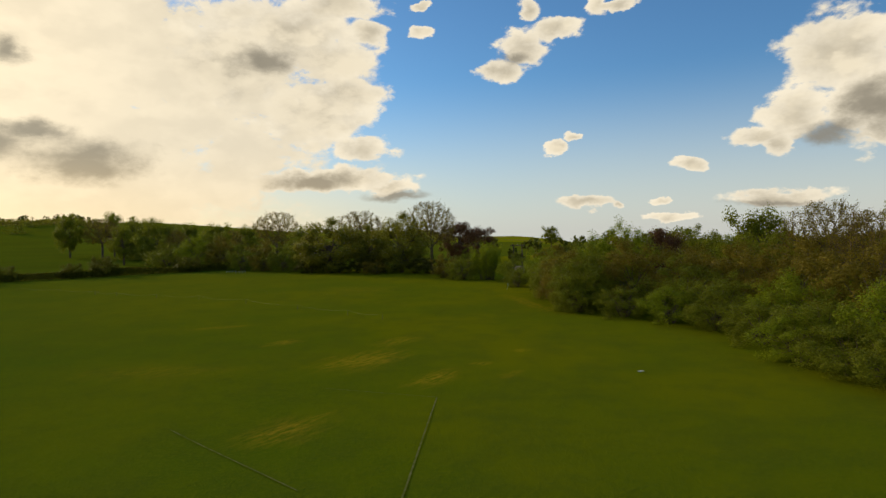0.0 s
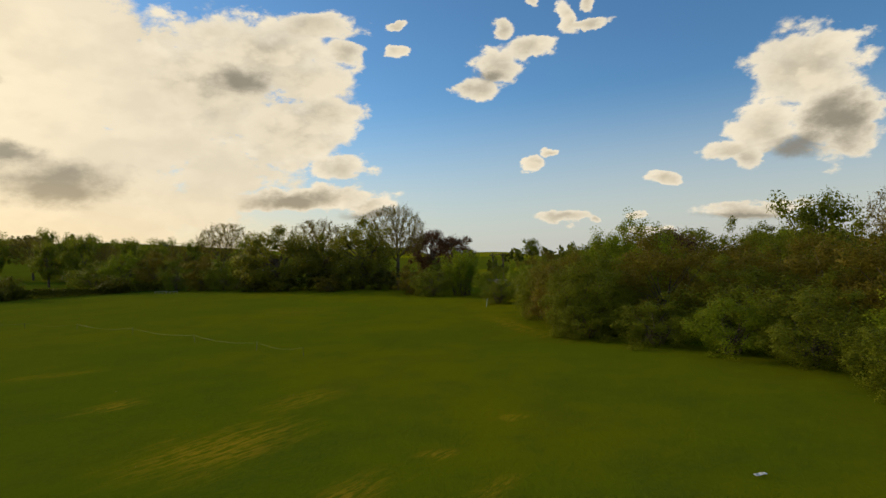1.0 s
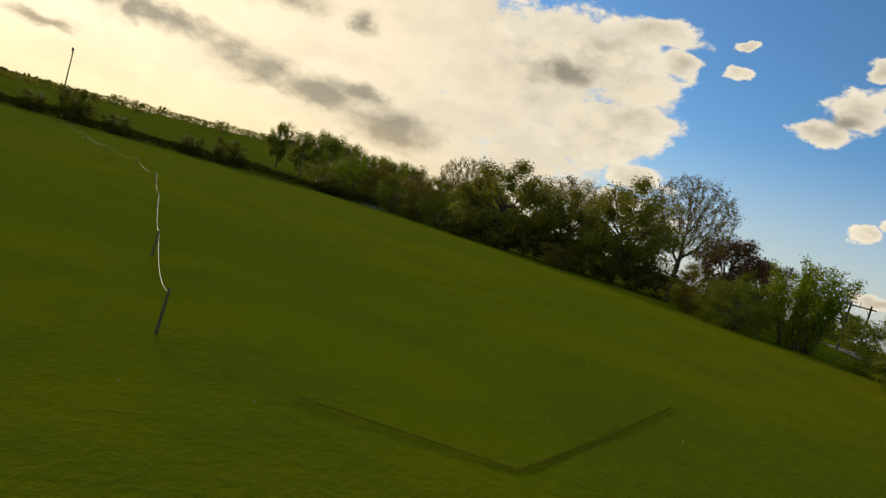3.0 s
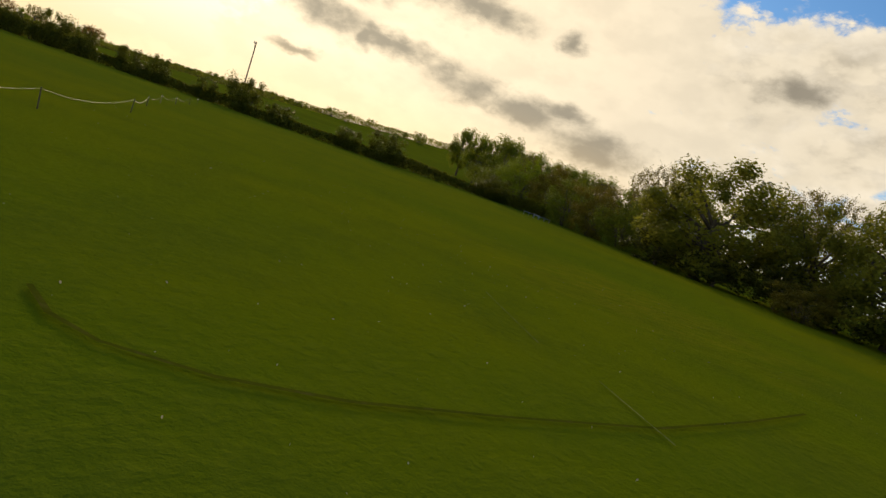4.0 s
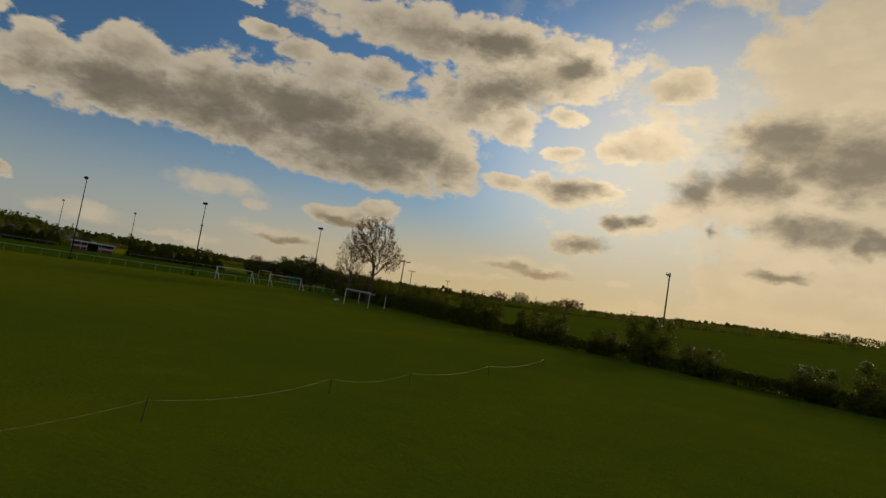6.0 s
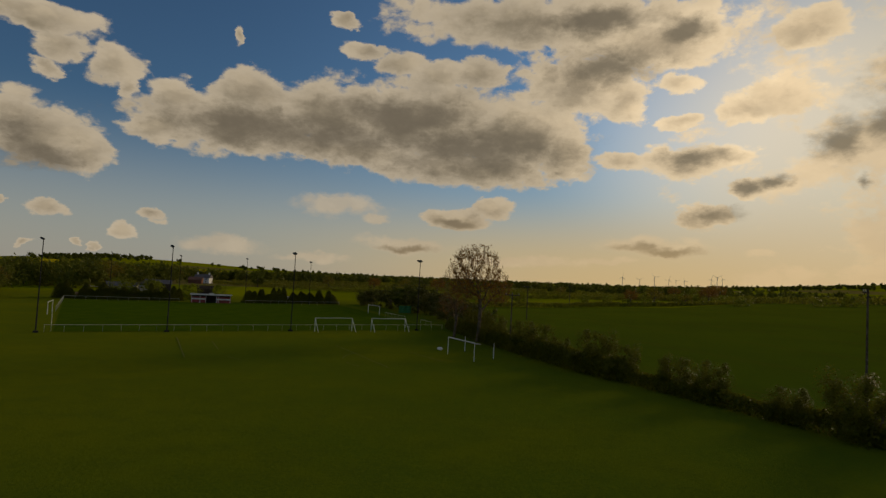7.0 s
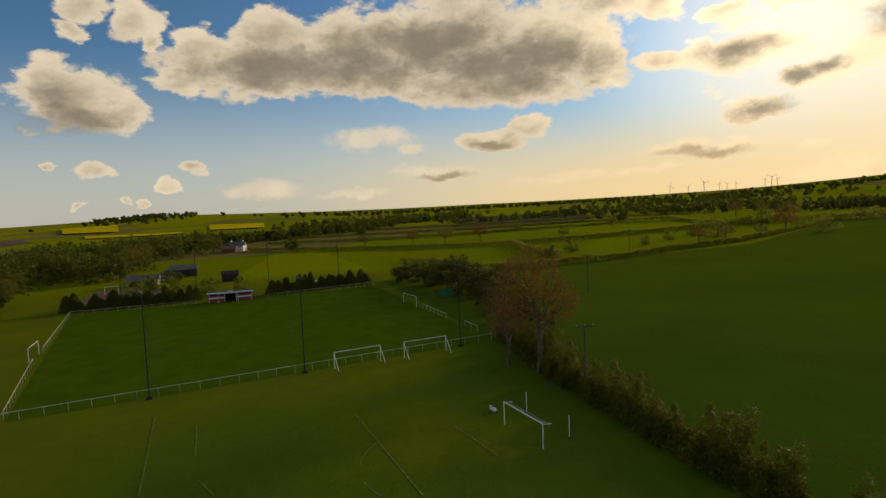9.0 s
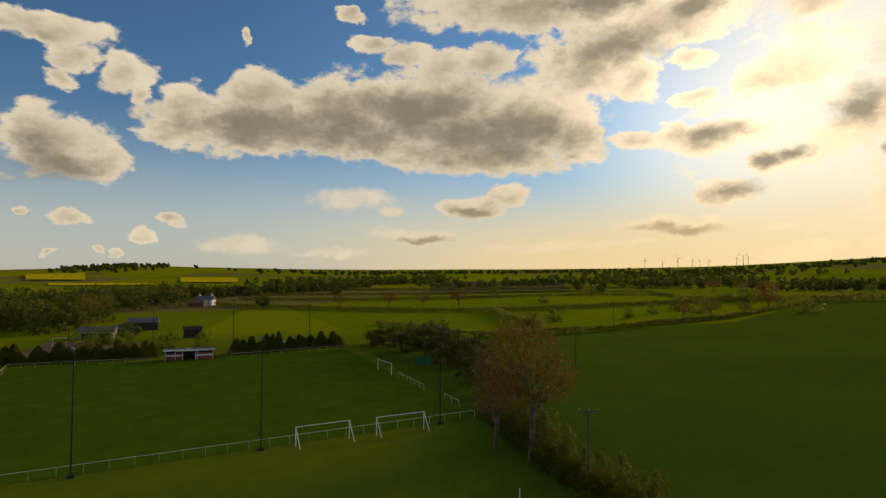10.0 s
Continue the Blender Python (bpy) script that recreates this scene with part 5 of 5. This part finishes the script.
def strip(points, width, material, label, lift=0.03, name="pitch_line"):
    """A line on the grass."""
    vs, fs = [], []
    for i, p in enumerate(points):
        p = Vector(p)
        d = (Vector(points[min(i + 1, len(points) - 1)]) - Vector(points[max(i - 1, 0)])).normalized()
        s = Vector((-d.y, d.x)) * width / 2 * (1 + 0.25 * noise.noise((p.x * 1.3, p.y * 1.3, 0)))
        for q in (p - s, p + s):
            vs.append((q.x, q.y, land(q.x, q.y) + lift + 0.10 * noise.noise((q.x * 0.11, q.y * 0.11, 0)) * (-120 < q.x < 40)))
    for i in range(len(points) - 1):
        fs.append((2 * i, 2 * i + 1, 2 * i + 3, 2 * i + 2))
    return tagged(mesh_object(name, vs, fs, material), label, "line", "ground markings", "structure")


def line(a, b, width, material, label, lift=0.03):
    k = max(2, int(math.hypot(b[0] - a[0], b[1] - a[1]) / 0.8))
    return strip([(a[0] + (b[0] - a[0]) * i / k, a[1] + (b[1] - a[1]) * i / k) for i in range(k + 1)], width, material, label, lift)


def arc(x, y, r, a0, a1, width, material, label, lift=0.03):
    k = max(6, int(abs(a1 - a0) / 5))
    return strip([(x + r * math.cos(radians(a0 + (a1 - a0) * i / k)), y + r * math.sin(radians(a0 + (a1 - a0) * i / k))) for i in range(k + 1)], width, material, label, lift)


FADED = "faded white pitch marking on the meadow grass"
line((-1.6, 18.0), (-0.7, 29.5), 0.07, PAINT_WORN, FADED)
line((-0.7, 29.5), (-6.6, 31.4), 0.035, PAINT_WORN, FADED)
line((-5.0, 19.0), (-12.0, 25.2), 0.05, PAINT_WORN, FADED)
line((-124.3, 53.3), (-107.0, 66.5), 0.14, PAINT_WORN, FADED)
line((-122.8, 65.1), (-114.9, 71.7), 0.14, PAINT_WORN, FADED)
line((-120.7, 29.0), (-103.2, 42.1), 0.14, PAINT_WORN, FADED)
line((-119.2, 35.9), (-111.7, 41.4), 0.12, PAINT_WORN, FADED)
line((-106.7, 45.5), (-104.3, 48.8), 0.12, PAINT_WORN, FADED)
line((-147.9, 52.0), (-146.4, 53.9), 0.14, PAINT_WORN, FADED)
arc(-114.9, 68.6, 10.1, 259, 328, 0.12, PAINT_WORN, FADED)
TRACK = "dark trodden track worn into the meadow grass"
strip([(-10.8, 67.4), (-10.2, 67.4), (-9.7, 67.6), (-9.1, 68.2), (-8.6, 69.1), (-8.1, 70.6), (-7.5, 72.7), (-7.2, 75.2), (-7.0, 78.0)], 0.05, EARTH_LINE, TRACK)
line((-4.0, 55.7), (-1.6, 56.5), 0.06, EARTH_LINE, TRACK)
line((-1.6, 56.5), (-0.3, 62.7), 0.05, EARTH_LINE, TRACK)
line((-8.6, 73.3), (-7.2, 72.4), 0.02, PAINT_WORN, FADED)
line((-12.10, 75.10), (-9.80, 73.60), 0.018, PAINT_WORN, FADED)


def house():
    x, y = -400, -144
    ob = thing("house", pose(x, y, land(x, y), 0, 0, 100), "white rendered farmhouse with a dark slate roof and chimneys", "house")
    part("wall", box(bmesh.new(), (10, 6, 3.6), (0, 0, 1.8)), WHITE_RENDER, ob)
    bm = bmesh.new()
    v = [bm.verts.new(p) for p in ((-5.3, -3.4, 3.5), (5.3, -3.4, 3.5), (5.3, 3.4, 3.5), (-5.3, 3.4, 3.5), (-5.3, 0, 5.9), (5.3, 0, 5.9))]
    for f in ((0, 1, 5, 4), (2, 3, 4, 5), (1, 2, 5), (3, 0, 4), (3, 2, 1, 0)):
        bm.faces.new([v[i] for i in f])
    roof = part("roof", bm, SLATE, ob)
    for dx in (-3.8, 3.8):
        part("chimney", box(bmesh.new(), (0.9, 0.7, 1.4), (dx, 0, 6.2), 0.03), WHITE_RENDER, roof)
    for dx in (-3, 0, 3):
        for z in (1.1, 2.75):
            w = part("window", box(bmesh.new(), (0.8, 0.12, 0.8), (dx, -3.02, z)), DARK_TIMBER, ob)
            part("pane", box(bmesh.new(), (0.62, 0.04, 0.62), (dx, -3.09, z)), GLASS_PANE, w)
    low = thing("outbuilding", pose(x + 13, y + 3, land(x + 13, y + 3), 0, 0, 110), "low red brick outbuilding with a clay tile roof", "shed")
    part("wall", box(bmesh.new(), (8, 5, 2.4), (0, 0, 1.2)), BRICK_WALL, low)
    bm = bmesh.new()
    v = [bm.verts.new(p) for p in ((-4.3, -2.9, 2.35), (4.3, -2.9, 2.35), (4.3, 2.9, 2.35), (-4.3, 2.9, 2.35), (-4.3, 0, 4.2), (4.3, 0, 4.2))]
    for f in ((0, 1, 5, 4), (2, 3, 4, 5), (1, 2, 5), (3, 0, 4), (3, 2, 1, 0)):
        bm.faces.new([v[i] for i in f])
    part("roof", bm, ROOF_TILE, low)


def barn(x, y, size, turn, label, wall_mat, roof_mat, doors=1):
    w, d, h = size
    ob = thing("barn", pose(x, y, land(x, y), 0, 0, turn), label, "barn", "sheds beyond the pitch")
    part("wall", box(bmesh.new(), (w, d, h), (0, 0, h / 2)), wall_mat, ob)
    bm = bmesh.new()
    r = h + d * 0.28
    v = [bm.verts.new(p) for p in ((-w / 2 - .3, -d / 2 - .3, h - .05), (w / 2 + .3, -d / 2 - .3, h - .05), (w / 2 + .3, d / 2 + .3, h - .05), (-w / 2 - .3, d / 2 + .3, h - .05), (-w / 2 - .3, 0, r), (w / 2 + .3, 0, r))]
    for f in ((0, 1, 5, 4), (2, 3, 4, 5), (1, 2, 5), (3, 0, 4), (3, 2, 1, 0)):
        bm.faces.new([v[i] for i in f])
    part("roof", bm, roof_mat, ob)
    for i in range(doors):
        dx = (i - (doors - 1) / 2) * w / max(1, doors)
        door = part("door", box(bmesh.new(), (w * 0.28, 0.1, h * 0.75), (dx, -d / 2 - 0.05, h * 0.375)), DARK_TIMBER, ob)
        rod_part("handle", (dx + w * 0.1, -d / 2 - 0.13, h * 0.3), (dx + w * 0.1, -d / 2 - 0.13, h * 0.45), 0.03, GALVANISED, door, "", None, 6)


def stand():
    """Covered spectators' stand of red boards with a white fascia."""
    ob = thing("stand", facing((-201.3, -21.9), (-207.3, -12.2)), "low covered stand of red boards with a white roof edge", "stand")
    L = 11.4
    part("back_wall", box(bmesh.new(), (L, 0.15, 2.5), (L / 2, 3.0, 1.25)), DARK_TIMBER, ob)
    for x in (0.1, L - 0.1):
        part("side_wall", box(bmesh.new(), (0.15, 3.0, 2.5), (x, 1.5, 1.25)), RED_BOARD, ob)
    part("roof", box(bmesh.new(), (L + 0.6, 3.6, 0.12), (L / 2, 1.4, 2.72), 0.02), TIN, ob)
    part("fascia", box(bmesh.new(), (L + 0.6, 0.08, 0.42), (L / 2, -0.45, 2.62), 0.01), WHITE_PAINT, ob, "white roof edge board")
    part("sign", box(bmesh.new(), (1.3, 0.08, 0.7), (L / 2, -0.52, 2.75), 0.01), WHITE_PAINT, ob, "blank white club board on the roof edge")
    for x0, x1 in ((0.2, 4.2), (7.2, L - 0.2)):
        for z in (0.35, 0.8, 1.25, 1.7):
            part("board", box(bmesh.new(), (x1 - x0, 0.06, 0.40), ((x0 + x1) / 2, 0.05, z), 0.01), RED_BOARD if z != 1.25 else WHITE_PAINT, ob)
    for x in (0.2, 4.2, 7.2, L - 0.2):
        part("post", box(bmesh.new(), (0.12, 0.12, 2.6), (x, 0, 1.3), 0.01), WHITE_PAINT, ob)
    part("bench", box(bmesh.new(), (L - 1, 0.4, 0.45), (L / 2, 2.2, 0.22), 0.02), DARK_TIMBER, ob)


house()
barn(-240.5, -77, (10.5, 5, 2.4), 118, "long pale block shed with a dark roof", BLOCKWORK, SLATE, 2)
barn(-252.5, -76, (6, 5, 2.6), 48, "gabled pale shed with a grey sheet roof", BLOCKWORK, TIN, 1)
barn(-266, -80, (10, 6, 2.9), 124, "open dark field shed with a dark roof", DARK_TIMBER, SLATE, 1)
barn(-248.5, -47, (5.5, 4, 2.6), 122, "small dark timber field shelter", DARK_TIMBER, DARK_TIMBER, 1)
stand()


def van(x, y, turn):
    """A parked panel van with its wheels, windows and lamps."""
    ob = thing("van", pose(x, y, land(x, y), 0, 0, turn), "white panel van parked behind the conifers", "van")
    bm = bmesh.new()
    side = [(-2.4, 0.45), (2.35, 0.45), (2.4, 1.15), (1.75, 1.35), (1.15, 2.15), (-2.35, 2.2)]
    rows = [[bm.verts.new((a, w, b)) for a, b in side] for w in (-0.95, 0.95)]
    bm.faces.new(rows[0])
    bm.faces.new(rows[1][::-1])
    for i in range(6):
        j = (i + 1) % 6
        bm.faces.new((rows[0][j], rows[0][i], rows[1][i], rows[1][j]))
    bmesh.ops.bevel(bm, geom=bm.edges[:], offset=0.09, segments=2, affect="EDGES")
    part("body", bm, WHITE_PAINT, ob)
    for w in (-0.97, 0.97):
        part("window", box(bmesh.new(), (0.75, 0.03, 0.5), (0.85, w, 1.62), 0.01), GLASS_PANE, ob)
        for a in (-1.5, 1.5):
            wheel = rod_part("wheel", (a, w - 0.1, 0.34), (a, w + 0.1, 0.34), 0.34, LAMP_STEEL, ob, "dark rubber tyre", None, 16)
            rod_part("rim", (a, w - 0.115, 0.34), (a, w + 0.115, 0.34), 0.19, GALVANISED, wheel, "", None, 12)
        part("headlight", box(bmesh.new(), (0.06, 0.3, 0.2), (2.40, w * 0.72, 0.95), 0.01), LAMP_GLASS, ob)
    pane = part("windscreen", box(bmesh.new(), (0.9, 1.5, 0.03)), GLASS_PANE, ob)
    pane.matrix_basis = pose(1.5, 0, 1.78, 0, 53, 0)


van(-228.0, -3.5, 130)


def tarpaulin():
    ob = thing("tarpaulin", pose(-207.5, 43.0, land(-207.5, 43), 0, 0, 130), "bright green sheet hung on a frame behind the pitch", "sheet")
    bm = bmesh.new()
    bmesh.ops.create_grid(bm, x_segments=14, y_segments=8, size=0.5, matrix=Matrix.Translation((0, 0, 1.2)) @ Matrix.Rotation(radians(90), 4, "X") @ Matrix.Diagonal((4.0, 2.1, 1, 1)))
    for v in bm.verts:
        v.co.y += 0.10 * math.sin(v.co.x * 4) * (1.4 - v.co.z * 0.4)
    bmesh.ops.solidify(bm, geom=bm.faces[:], thickness=0.03)
    part("sheet", bm, GREEN_SHEET, ob)
    for x in (-2.0, 2.0):
        rod_part("post", (x, 0.12, -0.1), (x, 0.12, 2.35), 0.05, GALVANISED, ob)


tarpaulin()


def kit_pile(x, y):
    """Pale bags left beside the goal."""
    ob = thing("sports_bag", pose(x, y, land(x, y), 0, 0, 30), "pale sports bags dropped on the grass beside a goal", "bag", "things dropped on the grass")
    for i, (dx, s) in enumerate(((0, 0.28), (0.55, 0.34), (-0.9, 0.2))):
        bm = bmesh.new()
        bmesh.ops.create_icosphere(bm, subdivisions=2, radius=1, matrix=Matrix.Translation((dx, 0.1 * i, s * 0.75)) @ Matrix.Diagonal((s * 1.3, s * 0.8, s * 0.8, 1)))
        part("bag", bm, PLASTIC_LITTER, ob)
        rod_part("strap", (dx - s * 0.6, 0.1 * i, s * 1.35), (dx + s * 0.6, 0.1 * i, s * 1.35), 0.03, DARK_TIMBER, ob, "", None, 6)


kit_pile(-127.5, 68.6)


def litter(x, y):
    ob = thing("paper_scrap", pose(x, y, land(x, y) + 0.03, 0, 0, 20), "crumpled pale wrapper lying on the grass", "litter", "things dropped on the grass")
    bm = bmesh.new()
    bmesh.ops.create_grid(bm, x_segments=7, y_segments=4, size=0.5, matrix=Matrix.Diagonal((0.40, 0.12, 1, 1)))
    for v in bm.verts:
        v.co.z += 0.05 + 0.04 * noise.noise((v.co.x * 9, v.co.y * 9, 0))
    bmesh.ops.solidify(bm, geom=bm.faces[:], thickness=0.012)
    part("wrapper", bm, PLASTIC_LITTER, ob)


litter(10.75, 33.8)



def hurdle(x, y, turn):
    """White jump hurdles left at the foot of the trees."""
    ob = thing("hurdle", pose(x, y, land(x, y), 0, 0, turn), "low white railed hurdle at the foot of the trees", "hurdle", "hurdles by the trees")
    for dx in (-0.9, -0.3, 0.3, 0.9):
        part("post", box(bmesh.new(), (0.06, 0.06, 0.5), (dx, 0, 0.25), 0.01), NETTING, ob)
    for z in (0.40,):
        part("rail", box(bmesh.new(), (2.0, 0.03, 0.05), (0, -0.05, z), 0.006), NETTING, ob)


hurdle(-43.0, 123.0, 30)
hurdle(-45.6, 124.6, 35)


def marker_pipe(x, y):
    ob = thing("leaning_post", pose(x, y, land(x, y)), "pale green leaning marker post by the thicket", "post")
    rod_part("pole", (0, 0, -0.2), (0.2, 0.1, 0.85), 0.025, surface("pale_green_paint", (0.35, 0.5, 0.38), (0.25, 0.38, 0.28), 3, 0.5), ob)
    rod_part("cap", (0.195, 0.098, 0.84), (0.21, 0.104, 0.90), 0.032, WHITE_PAINT, ob)


marker_pipe(7.7, 80.2)


def turbine(az, dist, hub, spin):
    x, y = -70 - dist * math.sin(radians(az)), 78 + dist * math.cos(radians(az))
    ob = thing("wind_turbine", pose(x, y, land(x, y), 0, 0, az + 15), "far white wind turbine on the skyline", "turbine", "wind farm on the horizon")
    rod_part("tower", (0, 0, -2), (0, 0, hub), hub * 0.035, TURBINE_WHITE, ob, "", hub * 0.02, 8)
    part("nacelle", box(bmesh.new(), (hub * 0.05, hub * 0.12, hub * 0.05), (0, 0, hub), 0.3), TURBINE_WHITE, ob)
    for i in range(3):
        a = radians(spin + 120 * i)
        bm = bmesh.new()
        tip = Vector((math.sin(a), 0, math.cos(a))) * hub * 0.55
        rod(bm, (0, -hub * 0.07, hub), tip + Vector((0, -hub * 0.07, hub)), hub * 0.020, hub * 0.006, 5)
        part("blade", bm, TURBINE_WHITE, ob)


for az, dist, hub, spin in ((83.7, 2900, 52, 10), (82.2, 3100, 44, 50), (80.9, 2800, 56, 80), (79.7, 3100, 46, 20), (79.1, 3200, 40, 70), (78.4, 3200, 40, 100),
                            (76.2, 3000, 46, 15), (75.7, 2800, 52, 60), (75.3, 3000, 44, 95)):
    turbine(az, dist, hub * 0.8, spin)


def daisies():
    """Small white flowers scattered in the turf."""
    spots = []
    for cx, cy, s, k in ((-16, 76, 5, 90), (-9, 70, 4, 60), (-13, 74, 3, 60), (-21, 80, 4, 70), (-4, 56, 6, 50), (2, 48, 5, 40), (-28, 84, 6, 70), (-12, 82, 4, 50)):
        q = rng.normal(size=(k, 2)) * s + np.array([cx, cy])
        spots += [(x, y, land(x, y) + 0.05 + 0.10 * noise.noise((x * 0.11, y * 0.11, 0))) for x, y in q]
    p = np.array(spots)
    tagged(cards("daisies", p, rng.uniform(0.008, 0.019, len(p)), BLOSSOM, None), "small white flowers scattered in the meadow grass", "flowers", kind="stuff")


daisies()
